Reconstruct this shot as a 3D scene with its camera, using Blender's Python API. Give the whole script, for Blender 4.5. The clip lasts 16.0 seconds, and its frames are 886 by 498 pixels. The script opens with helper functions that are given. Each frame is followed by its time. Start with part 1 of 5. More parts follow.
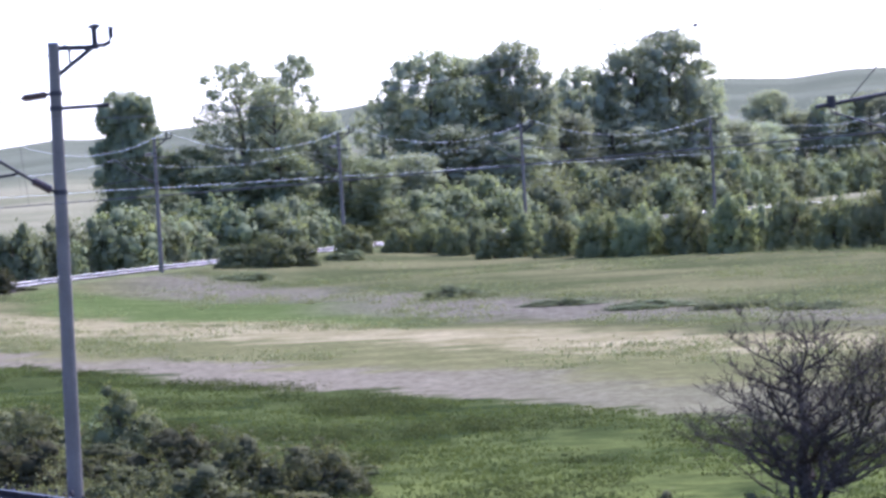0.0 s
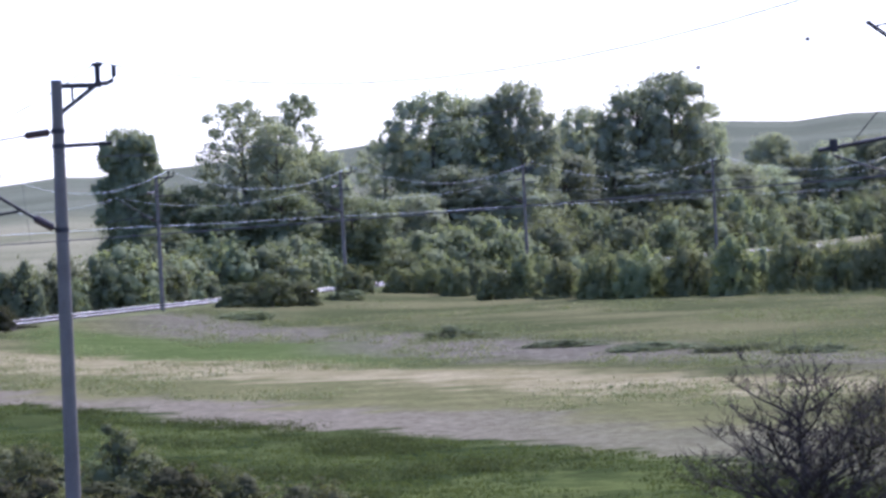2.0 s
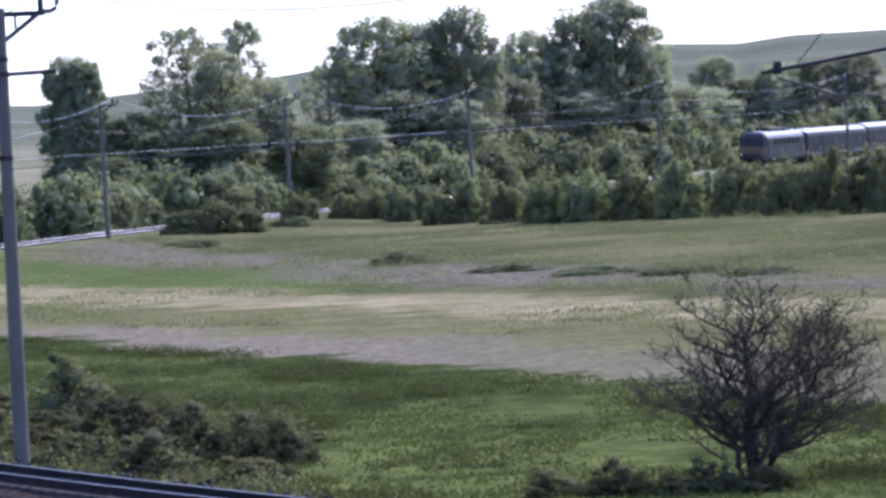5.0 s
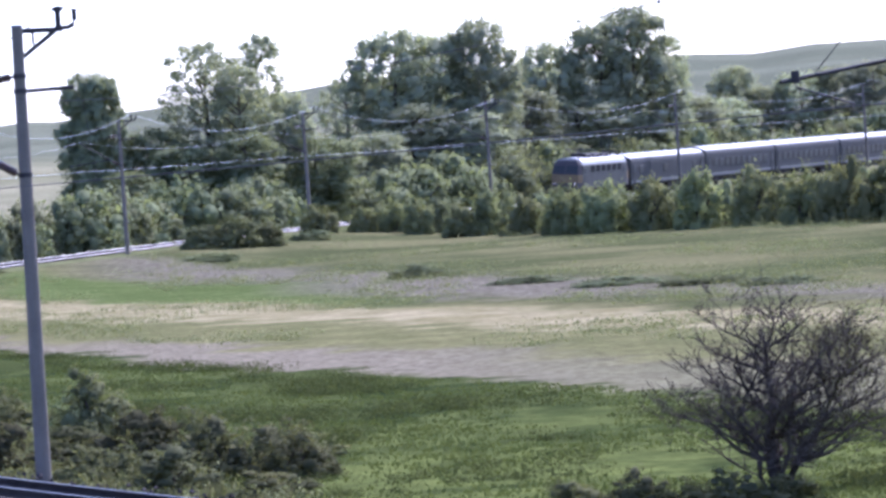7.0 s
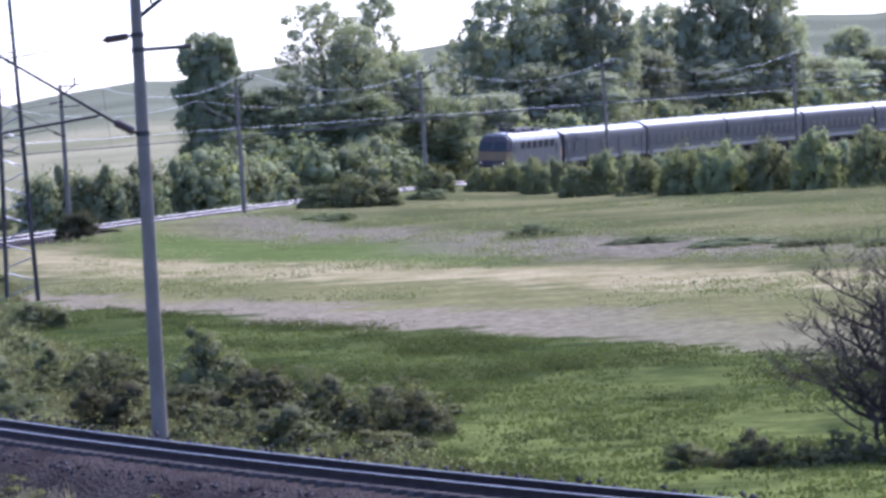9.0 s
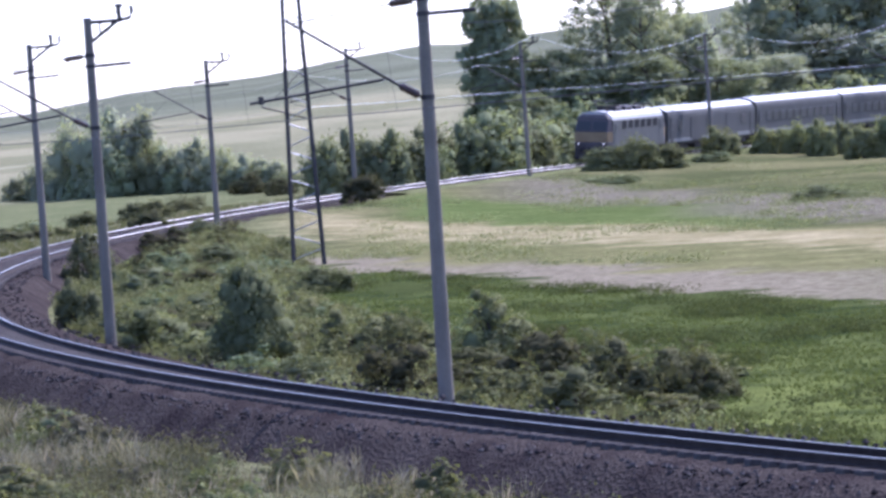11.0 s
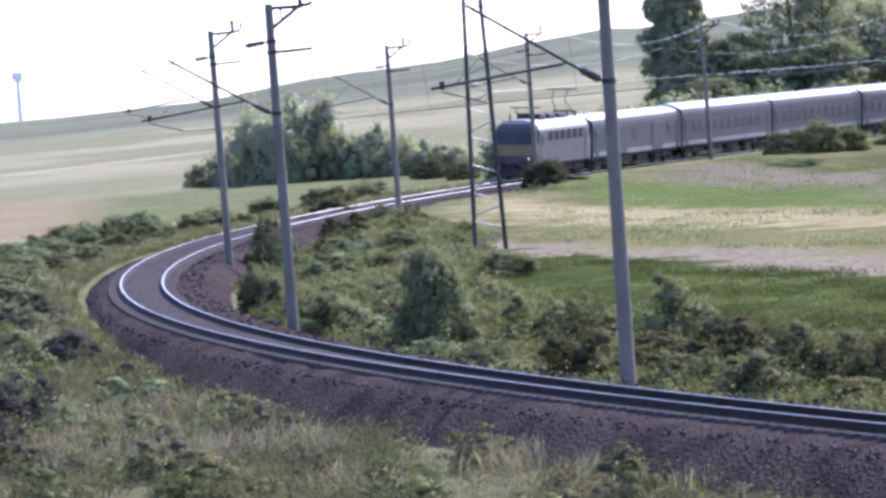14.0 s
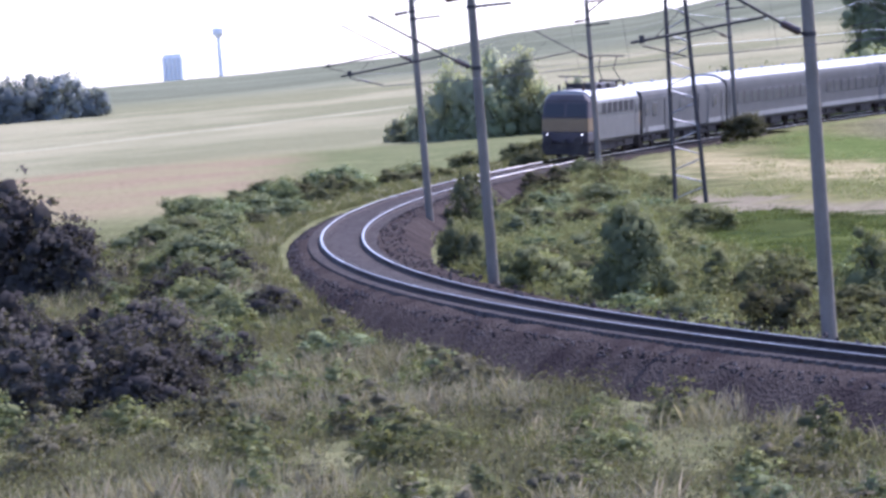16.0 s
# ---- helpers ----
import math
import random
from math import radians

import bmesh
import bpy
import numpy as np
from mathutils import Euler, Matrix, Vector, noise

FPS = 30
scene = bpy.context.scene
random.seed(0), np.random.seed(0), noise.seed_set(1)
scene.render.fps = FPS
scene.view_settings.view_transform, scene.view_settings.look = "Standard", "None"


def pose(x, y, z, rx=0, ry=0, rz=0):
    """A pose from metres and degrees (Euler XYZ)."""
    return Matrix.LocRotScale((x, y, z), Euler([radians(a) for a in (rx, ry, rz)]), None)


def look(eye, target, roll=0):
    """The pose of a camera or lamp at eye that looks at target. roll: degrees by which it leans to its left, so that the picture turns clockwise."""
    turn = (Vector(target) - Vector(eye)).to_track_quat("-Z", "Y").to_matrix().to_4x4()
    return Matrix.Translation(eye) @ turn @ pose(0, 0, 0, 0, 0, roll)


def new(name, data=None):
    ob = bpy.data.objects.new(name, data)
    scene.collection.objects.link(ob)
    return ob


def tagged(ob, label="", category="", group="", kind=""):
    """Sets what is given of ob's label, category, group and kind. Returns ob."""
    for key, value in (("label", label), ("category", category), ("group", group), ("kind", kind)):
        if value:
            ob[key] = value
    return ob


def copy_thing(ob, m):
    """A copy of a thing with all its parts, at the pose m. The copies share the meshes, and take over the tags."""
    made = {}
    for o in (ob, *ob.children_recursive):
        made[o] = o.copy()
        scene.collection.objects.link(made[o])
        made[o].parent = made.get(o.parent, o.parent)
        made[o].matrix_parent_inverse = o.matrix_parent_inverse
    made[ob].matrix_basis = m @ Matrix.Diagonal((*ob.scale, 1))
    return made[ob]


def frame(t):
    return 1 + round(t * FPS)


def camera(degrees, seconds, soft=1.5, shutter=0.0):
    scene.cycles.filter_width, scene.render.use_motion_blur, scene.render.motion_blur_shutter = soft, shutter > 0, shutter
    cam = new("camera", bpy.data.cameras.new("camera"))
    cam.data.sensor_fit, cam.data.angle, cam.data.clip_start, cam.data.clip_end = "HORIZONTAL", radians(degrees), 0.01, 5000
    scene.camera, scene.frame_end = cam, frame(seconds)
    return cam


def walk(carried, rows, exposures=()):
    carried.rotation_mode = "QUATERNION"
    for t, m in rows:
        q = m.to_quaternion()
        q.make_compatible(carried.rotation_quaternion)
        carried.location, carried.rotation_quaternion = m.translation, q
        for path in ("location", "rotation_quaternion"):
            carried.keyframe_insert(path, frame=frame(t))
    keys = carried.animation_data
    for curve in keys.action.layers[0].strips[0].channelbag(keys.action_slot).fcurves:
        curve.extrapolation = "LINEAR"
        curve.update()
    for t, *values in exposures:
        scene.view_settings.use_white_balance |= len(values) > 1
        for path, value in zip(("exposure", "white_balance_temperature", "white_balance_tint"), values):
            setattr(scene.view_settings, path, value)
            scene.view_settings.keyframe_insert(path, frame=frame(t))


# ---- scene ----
EYE = (0.0, 0.0, 6.2)
cam = camera(11.198, 16.0, soft=3.1)


def aim(az, el, lean):
    """Camera pose from its bearing east of north, its tilt and its lean to the right, in degrees."""
    a, e = radians(az), radians(el)
    way = Vector((math.sin(a) * math.cos(e), math.cos(a) * math.cos(e), math.sin(e)))
    return look(EYE, Vector(EYE) + way * 100, -lean)


PATH = [
    (0.0, 5.822, -1.063, 3.371),
    (0.5, 5.955, -0.821, 3.024),
    (1.0, 5.990, -0.802, 3.488),
    (1.5, 5.926, -0.575, 2.971),
    (2.0, 5.832, -0.549, 2.947),
    (2.5, 5.838, -0.255, 3.035),
    (3.0, 5.735, -0.295, 3.010),
    (3.5, 5.695, -0.613, 3.169),
    (4.0, 6.225, -1.066, 2.983),
    (4.2, 6.368, -1.299, 3.069),
    (6.5, 6.215, -1.633, 3.879),
    (7.0, 6.235, -1.359, 3.947),
    (7.5, 6.132, -1.145, 3.950),
    (8.0, 6.002, -1.261, 3.695),
    (8.5, 5.609, -1.560, 3.533),
    (9.0, 4.728, -1.771, 3.800),
    (9.5, 3.401, -1.871, 4.044),
    (10.0, 2.525, -1.887, 3.992),
    (10.2, 2.194, -1.888, 3.986),
    (12.3, 0.092, -2.177, 4.302),
    (12.5, 0.000, -2.170, 4.300),
    (13.0, -0.444, -2.093, 4.198),
    (13.5, -0.882, -1.970, 4.249),
    (14.0, -1.224, -2.021, 4.430),
    (14.5, -1.772, -2.116, 4.353),
    (15.0, -2.374, -2.109, 4.611),
    (15.5, -3.093, -2.268, 4.741),
    (16.0, -3.799, -2.399, 4.647),
]
EXPOSURES = [(0, 1.89, 5120, 31), (1.5, 1.66, 5120, 31), (2.0, 1.49, 5120, 30), (2.5, 1.22, 5120, 29), (3.5, 0.82, 5100, 29), (4.2, 0.98, 5100, 29), (6.3, 1.84, 5120, 31), (10, 1.79, 5150, 30), (12.3, 1.92, 5320, 29), (16, 1.97, 5350, 30)]
walk(cam, [(t, aim(az, el, lean)) for t, az, el, lean in PATH], EXPOSURES)
# ---------------------------------------------------------------- light
SUN_EL, SUN_AZ = 46.0, 42.0            # degrees; the sun stands ahead of the camera, to its right
world = bpy.data.worlds.new("sky")
scene.world = world
world.use_nodes = True
sky = world.node_tree.nodes.new("ShaderNodeTexSky")
sky.sky_type, sky.sun_disc = "NISHITA", False
sky.sun_elevation, sky.sun_rotation = radians(SUN_EL), radians(SUN_AZ)
sky.air_density, sky.dust_density, sky.ozone_density = 0.65, 1.2, 0.4
world.node_tree.nodes["Background"].inputs["Strength"].default_value = 0.12
world.node_tree.links.new(sky.outputs["Color"], world.node_tree.nodes["Background"].inputs["Color"])
sun = new("sun", bpy.data.lights.new("sun", "SUN"))
sun.data.energy, sun.data.angle, sun.data.color = 2.6, radians(0.6), (1.0, 0.95, 0.87)
_a, _e = radians(SUN_AZ), radians(SUN_EL)
sun.matrix_world = look(Vector((math.sin(_a) * math.cos(_e), math.cos(_a) * math.cos(_e), math.sin(_e))) * 300, (0, 0, 0))

# ---------------------------------------------------------------- materials


def nodes_of(name, rough=0.7, metal=0.0):
    m = bpy.data.materials.new(name)
    m.use_nodes = True
    nt = m.node_tree
    b = nt.nodes["Principled BSDF"]
    b.inputs["Roughness"].default_value, b.inputs["Metallic"].default_value = rough, metal
    b.inputs["Specular IOR Level"].default_value = 0.5 if rough < 0.6 else 0.1 if rough < 0.9 else 0.0
    return m, nt, b


def noise_of(nt, scale, detail=4, rough=0.6, stretch=None):
    n = nt.nodes.new("ShaderNodeTexNoise")
    n.inputs["Scale"].default_value, n.inputs["Detail"].default_value, n.inputs["Roughness"].default_value = scale, detail, rough
    g = nt.nodes.new("ShaderNodeNewGeometry")
    out = g.outputs["Position"]
    if stretch:
        k = nt.nodes.new("ShaderNodeVectorMath")
        k.operation = "MULTIPLY"
        k.inputs[1].default_value = stretch
        nt.links.new(out, k.inputs[0])
        out = k.outputs[0]
    nt.links.new(out, n.inputs["Vector"])
    return n.outputs["Fac"]


def calc(nt, op, a, b=0.0, c=0.0, clamp=False):
    n = nt.nodes.new("ShaderNodeMath")
    n.operation, n.use_clamp = op, clamp
    for i, v in enumerate((a, b, c)):
        if isinstance(v, (int, float)):
            n.inputs[i].default_value = v
        else:
            nt.links.new(v, n.inputs[i])
    return n.outputs[0]


def smooth(nt, v, lo, hi):
    n = nt.nodes.new("ShaderNodeMapRange")
    n.interpolation_type = "SMOOTHSTEP"
    nt.links.new(v, n.inputs["Value"])
    n.inputs["From Min"].default_value, n.inputs["From Max"].default_value = lo, hi
    return n.outputs["Result"]


def blend(nt, fac, a, b):
    n = nt.nodes.new("ShaderNodeMix")
    n.data_type = "RGBA"
    if isinstance(fac, (int, float)):
        n.inputs[0].default_value = fac
    else:
        nt.links.new(fac, n.inputs[0])
    for i, v in ((6, a), (7, b)):
        if isinstance(v, tuple):
            n.inputs[i].default_value = (*v, 1)
        else:
            nt.links.new(v, n.inputs[i])
    return n.outputs[2]


def bump(nt, b, height, strength, distance):
    n = nt.nodes.new("ShaderNodeBump")
    n.inputs["Strength"].default_value, n.inputs["Distance"].default_value = strength, distance
    nt.links.new(height, n.inputs["Height"])
    nt.links.new(n.outputs[0], b.inputs["Normal"])


def plain(name, dark, light, rough=0.7, metal=0.0, coarse=1.5, fine=18.0, relief=0.2):
    """A worn surface: two colours mixed by stains and by grain."""
    m, nt, b = nodes_of(name, rough, metal)
    s, g = noise_of(nt, coarse), noise_of(nt, fine, 6)
    f = calc(nt, "ADD", calc(nt, "MULTIPLY", s, 0.6), calc(nt, "MULTIPLY", g, 0.4))
    nt.links.new(blend(nt, smooth(nt, f, 0.35, 0.65), dark, light), b.inputs["Base Color"])
    bump(nt, b, g, relief, 0.02)
    return m


def foliage(name, dark, light, tip, through_light=0.3, rough=0.55):
    """Leaves: the colour varies from leaf to leaf and from branch to branch, and light passes through."""
    m, nt, b = nodes_of(name, rough)
    b.inputs["Specular IOR Level"].default_value = 0.0
    g = nt.nodes.new("ShaderNodeNewGeometry")
    info = nt.nodes.new("ShaderNodeObjectInfo")
    c = blend(nt, g.outputs["Random Per Island"], dark, light)
    c = blend(nt, smooth(nt, noise_of(nt, 1.3, 3), 0.45, 0.75), c, tip)
    hue = nt.nodes.new("ShaderNodeHueSaturation")
    nt.links.new(c, hue.inputs["Color"])
    nt.links.new(calc(nt, "MULTIPLY_ADD", info.outputs["Random"], 0.03, 0.476), hue.inputs["Hue"])
    nt.links.new(calc(nt, "MULTIPLY_ADD", info.outputs["Random"], 0.5, 0.75), hue.inputs["Value"])
    nt.links.new(hue.outputs[0], b.inputs["Base Color"])
    t = nt.nodes.new("ShaderNodeBsdfTranslucent")
    dim = nt.nodes.new("ShaderNodeMix")
    dim.data_type, dim.blend_type = "RGBA", "MULTIPLY"
    dim.inputs[0].default_value = 1.0
    dim.inputs[7].default_value = (through_light * 1.45, through_light * 1.5, through_light * 0.9, 1)
    nt.links.new(hue.outputs[0], dim.inputs[6])
    nt.links.new(dim.outputs[2], t.inputs["Color"])
    mix = nt.nodes.new("ShaderNodeAddShader")
    nt.links.new(b.outputs[0], mix.inputs[0])
    nt.links.new(t.outputs[0], mix.inputs[1])
    nt.links.new(mix.outputs[0], nt.nodes["Material Output"].inputs["Surface"])
    return m


# tree and undergrowth tones are lifted to carry haze over the far line
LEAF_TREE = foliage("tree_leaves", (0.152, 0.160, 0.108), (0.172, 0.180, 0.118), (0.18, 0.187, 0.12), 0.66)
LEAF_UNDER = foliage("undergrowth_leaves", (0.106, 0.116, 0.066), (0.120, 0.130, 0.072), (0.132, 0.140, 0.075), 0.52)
LEAF_DARK = foliage("dark_bush_leaves", (0.054, 0.055, 0.031), (0.066, 0.067, 0.036), (0.088, 0.086, 0.042), 0.43)
LEAF_BUSH = foliage("bush_leaves", (0.062, 0.076, 0.044), (0.105, 0.12, 0.066), (0.13, 0.138, 0.072), 0.42)
LEAF_HEDGE = foliage("hedge_leaves", (0.100, 0.112, 0.056), (0.138, 0.146, 0.070), (0.165, 0.168, 0.078), 0.55)
CROP_DARK = foliage("dark_crop_leaves", (0.034, 0.044, 0.018), (0.055, 0.066, 0.026), (0.065, 0.074, 0.028), 0.35)
LEAF_OLIVE = foliage("olive_bush_leaves", (0.064, 0.070, 0.038), (0.086, 0.092, 0.047), (0.125, 0.128, 0.06), 0.48)
LEAF_LIME = foliage("yellow_green_leaves", (0.082, 0.088, 0.042), (0.104, 0.108, 0.050), (0.135, 0.134, 0.060), 0.3)
LEAF_SAGE = foliage("pale_weed_leaves", (0.074, 0.073, 0.048), (0.114, 0.110, 0.071), (0.146, 0.134, 0.086), 0.38)
# dark purplish tone puts the hollow's shade into the leaf colour
LEAF_SHADE = foliage("shade_dark_leaves", (0.038, 0.035, 0.033), (0.047, 0.043, 0.039), (0.060, 0.056, 0.045), 0.34)
LEAF_PALE = foliage("pale_bank_leaves", (0.104, 0.108, 0.052), (0.130, 0.132, 0.064), (0.165, 0.160, 0.080), 0.32)
# pale blue-grey tone puts distance haze into these leaves
LEAF_HAZE = foliage("hazed_leaves", (0.112, 0.122, 0.12), (0.128, 0.138, 0.132), (0.138, 0.143, 0.134), 0.45)
BARK = plain("bark", (0.045, 0.036, 0.030), (0.11, 0.09, 0.075), 0.9, 0, 3, 25, 0.8)
WEED = foliage("weeds", (0.072, 0.070, 0.046), (0.118, 0.112, 0.071), (0.152, 0.139, 0.09), 0.33, 0.8)
STRAW = foliage("dry_grass", (0.17, 0.155, 0.11), (0.27, 0.245, 0.175), (0.22, 0.195, 0.135), 0.3, 0.7)
CROP = foliage("crop_leaves", (0.062, 0.073, 0.024), (0.080, 0.092, 0.030), (0.092, 0.102, 0.034), 0.28, 0.8)
CONCRETE = plain("mast_concrete", (0.140, 0.122, 0.100), (0.195, 0.170, 0.140), 0.85, 0, 0.8, 22, 0.3)
STEEL = plain("galvanised_steel", (0.20, 0.20, 0.21), (0.34, 0.34, 0.35), 0.45, 0.7, 2, 30, 0.1)
DARK_STEEL = plain("dark_painted_steel", (0.035, 0.032, 0.032), (0.07, 0.064, 0.063), 0.6, 0.3, 2, 30, 0.1)
RAIL_SIDE = plain("rusty_rail", (0.026, 0.019, 0.017), (0.048, 0.036, 0.031), 0.8, 0.2, 3, 40, 0.2)
# head colours brighten with distance, putting sky glint on the far rails
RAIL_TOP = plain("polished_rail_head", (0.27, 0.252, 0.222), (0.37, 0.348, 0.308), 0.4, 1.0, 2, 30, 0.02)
RAIL_GLINT = plain("glint_rail_head", (0.64, 0.60, 0.53), (0.76, 0.72, 0.64), 0.45, 1.0, 2, 30, 0.02)
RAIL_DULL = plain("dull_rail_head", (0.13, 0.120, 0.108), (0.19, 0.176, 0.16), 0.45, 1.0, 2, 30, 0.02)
SLEEPER = plain("sleeper_concrete", (0.060, 0.052, 0.048), (0.10, 0.089, 0.082), 0.9, 0, 4, 40, 0.3)
PORCELAIN = plain("brown_porcelain", (0.05, 0.028, 0.02), (0.08, 0.045, 0.03), 0.25, 0, 5, 40, 0.02)
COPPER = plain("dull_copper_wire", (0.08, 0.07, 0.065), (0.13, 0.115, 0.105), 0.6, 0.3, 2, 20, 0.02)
# bright tone puts sun glint into the colour of the far wires
WIRE_GLINT = plain("glint_wire", (0.78, 0.78, 0.76), (0.86, 0.86, 0.84), 0.38, 0.85, 2, 20, 0.02)
GREY_WIRE = plain("grey_wire", (0.13, 0.12, 0.105), (0.18, 0.167, 0.148), 0.7, 0.0, 2, 20, 0.02)


def ballast_material():
    m, nt, b = nodes_of("ballast", 0.95)
    v = nt.nodes.new("ShaderNodeTexVoronoi")
    v.inputs["Scale"].default_value = 13
    g = nt.nodes.new("ShaderNodeNewGeometry")
    nt.links.new(g.outputs["Position"], v.inputs["Vector"])
    c = blend(nt, v.outputs["Color"], (0.031, 0.0255, 0.023), (0.072, 0.060, 0.053))
    c = blend(nt, smooth(nt, noise_of(nt, 0.6, 5), 0.4, 0.7), c, (0.028, 0.022, 0.022))
    c = blend(nt, smooth(nt, noise_of(nt, 9, 3), 0.66, 0.76), c, (0.10, 0.09, 0.09))
    nt.links.new(c, b.inputs["Base Color"])
    bump(nt, b, v.outputs["Distance"], 0.9, 0.06)
    return m


BALLAST = ballast_material()

# ---------------------------------------------------------------- the line of the track
CURVE = (-0.334, -1.033, -3.038, 38.853, 25.386, -11.516)   # x of the track's middle, as a polynomial of (y - 240) / 160
CANT = 0.12                                                 # the outer, western rail lies higher


def track_x(y):
    yc = min(max(y, 60.0), 440.0)
    s = (yc - 240) / 160
    p = d = 0.0
    for c in CURVE:
        d = d * s + p
        p = p * s + c
    return p + d / 160 * (y - yc)


_ys = np.arange(-60, 900, 0.5)
_xs = np.array([track_x(y) for y in _ys])
_ss = np.concatenate([[0], np.cumsum(np.hypot(np.diff(_xs), np.diff(_ys)))])
S0 = float(np.interp(20.0, _ys, _ss))


def on_track(s, side=0.0, z=0.0):
    """The point s metres along the line from y = 20, side metres to its east, and the line's bearing."""
    y = float(np.interp(s + S0, _ss, _ys))
    x = float(np.interp(s + S0, _ss, _xs))
    slope = (track_x(y + 0.5) - track_x(y - 0.5))
    b = math.atan(slope)
    return Vector((x + side * math.cos(b), y - side * math.sin(b), z)), b


def s_at(y):
    return float(np.interp(y, _ys, _ss)) - S0


# ---------------------------------------------------------------- mesh helpers


def mesh_of(name, verts, faces, mats, index=None, shade=False):
    me = bpy.data.meshes.new(name)
    me.from_pydata([tuple(v) for v in verts], [], [tuple(f) for f in faces])
    for m in mats if isinstance(mats, (list, tuple)) else [mats]:
        me.materials.append(m)
    if index is not None:
        me.polygons.foreach_set("material_index", index)
    if shade:
        me.polygons.foreach_set("use_smooth", [True] * len(me.polygons))
    me.update()
    return me


def part(name, bm, material, parent=None, label=""):
    """Links a bmesh, or a mesh, as one object under a thing or under a part."""
    if isinstance(bm, bmesh.types.BMesh):
        me = bpy.data.meshes.new(name)
        bm.normal_update()
        bm.to_mesh(me)
        bm.free()
        me.materials.append(material)
    else:
        me = bm
    ob = new(name, me)
    ob.parent = parent
    if label:
        tagged(ob, label)
    return ob


def box(bm, x0, x1, y0, y1, z0, z1, bevel=0.0):
    r = bmesh.ops.create_cube(bm, size=1, matrix=Matrix.LocRotScale(
        ((x0 + x1) / 2, (y0 + y1) / 2, (z0 + z1) / 2), None, (x1 - x0, y1 - y0, z1 - z0)))
    if bevel:
        es = list({e for v in r["verts"] for e in v.link_edges})
        bmesh.ops.bevel(bm, geom=es, offset=bevel, segments=2, affect="EDGES", profile=0.5)
    return bm


def rod(bm, a, b, r0, r1=None, n=8):
    a, b = Vector(a), Vector(b)
    d = b - a
    m = Matrix.Translation((a + b) / 2) @ d.to_track_quat("Z", "Y").to_matrix().to_4x4()
    bmesh.ops.create_cone(bm, cap_ends=True, segments=n, radius1=r0, radius2=r0 if r1 is None else r1, depth=d.length, matrix=m)
    return bm


def tube(points, r, n=6):
    """Vertices and faces of a tube along points; r: one radius or one a point."""
    vs, fs = [], []
    rr = r if isinstance(r, (list, tuple)) else [r] * len(points)
    for i, p in enumerate(points):
        p = Vector(p)
        d = (Vector(points[min(i + 1, len(points) - 1)]) - Vector(points[max(i - 1, 0)])).normalized()
        u = d.cross(Vector((0.3, 0.2, 1)) if abs(d.z) < 0.9 else Vector((1, 0, 0))).normalized()
        w = d.cross(u)
        for k in range(n):
            a = 2 * math.pi * k / n
            vs.append(p + (u * math.cos(a) + w * math.sin(a)) * rr[i])
    for i in range(len(points) - 1):
        for k in range(n):
            a, b = i * n + k, i * n + (k + 1) % n
            fs.append((a, b, b + n, a + n))
    return vs, fs


def joined(pieces):
    vs, fs = [], []
    for v, f in pieces:
        o = len(vs)
        vs += v
        fs += [tuple(i + o for i in q) for q in f]
    return vs, fs
# ---------------------------------------------------------------- ground
SKYLINE_U = (-4000, -1400, -1115, -841, -689, -567, -384, -284, -150, -6, 145, 205, 400, 645, 736, 1000, 1347, 1460, 1563, 1650, 4000)
SKYLINE_V = (0, 0, -1, 2, 8, 12, 36, 42, 50, 69, 83, 79, 92, 108, 118, 125, 124, 117, 127, 126, 110)


def ground_z(x, y):
    r = math.hypot(x, y)
    z = -1.0 + 0.12 * noise.noise((x * 0.06, y * 0.06, 0)) + 0.05 * noise.noise((x * 0.4, y * 0.4, 3))
    if y > 1:
        u = min(max(8000 * x / y, -4000), 4000)
    else:
        u = -4000 if x < 0 else 4000
    if r > 430:
        top = 6.2 + float(np.interp(u, SKYLINE_U, SKYLINE_V)) * 2300 / 8000 + 1.5 * noise.noise((x * 0.006, y * 0.006, 9))
        k = min((r - 430) / 1870, 1.0)
        z += (top + 1) * (0.55 * k ** 1.15 + 0.45 * k * k * (3 - 2 * k)) - max(0, r - 2300) * 0.01
    if 110 < y < 640:                            # the land rises to the level of the line, sooner outside the bend
        off = (x - track_x(y)) * 0.93
        lat = abs(off)
        k = min(max((y - (205 if off > 0 else 110)) / 45, 0.0), 1.0)
        k = k * k * (3 - 2 * k)
        if lat < 20:
            e = min(max((lat - 4) / 16, 0), 1)
            z += k * (0.66 + (0.1 if lat > (2.6 if off > 0 else 1.9) else 0.0)) * (1 - e * e * (3 - 2 * e))
    if r < 58:                                   # the bank on which the camera stands
        z += 5.4 * (1 - r / 58) ** 1.1
    return z


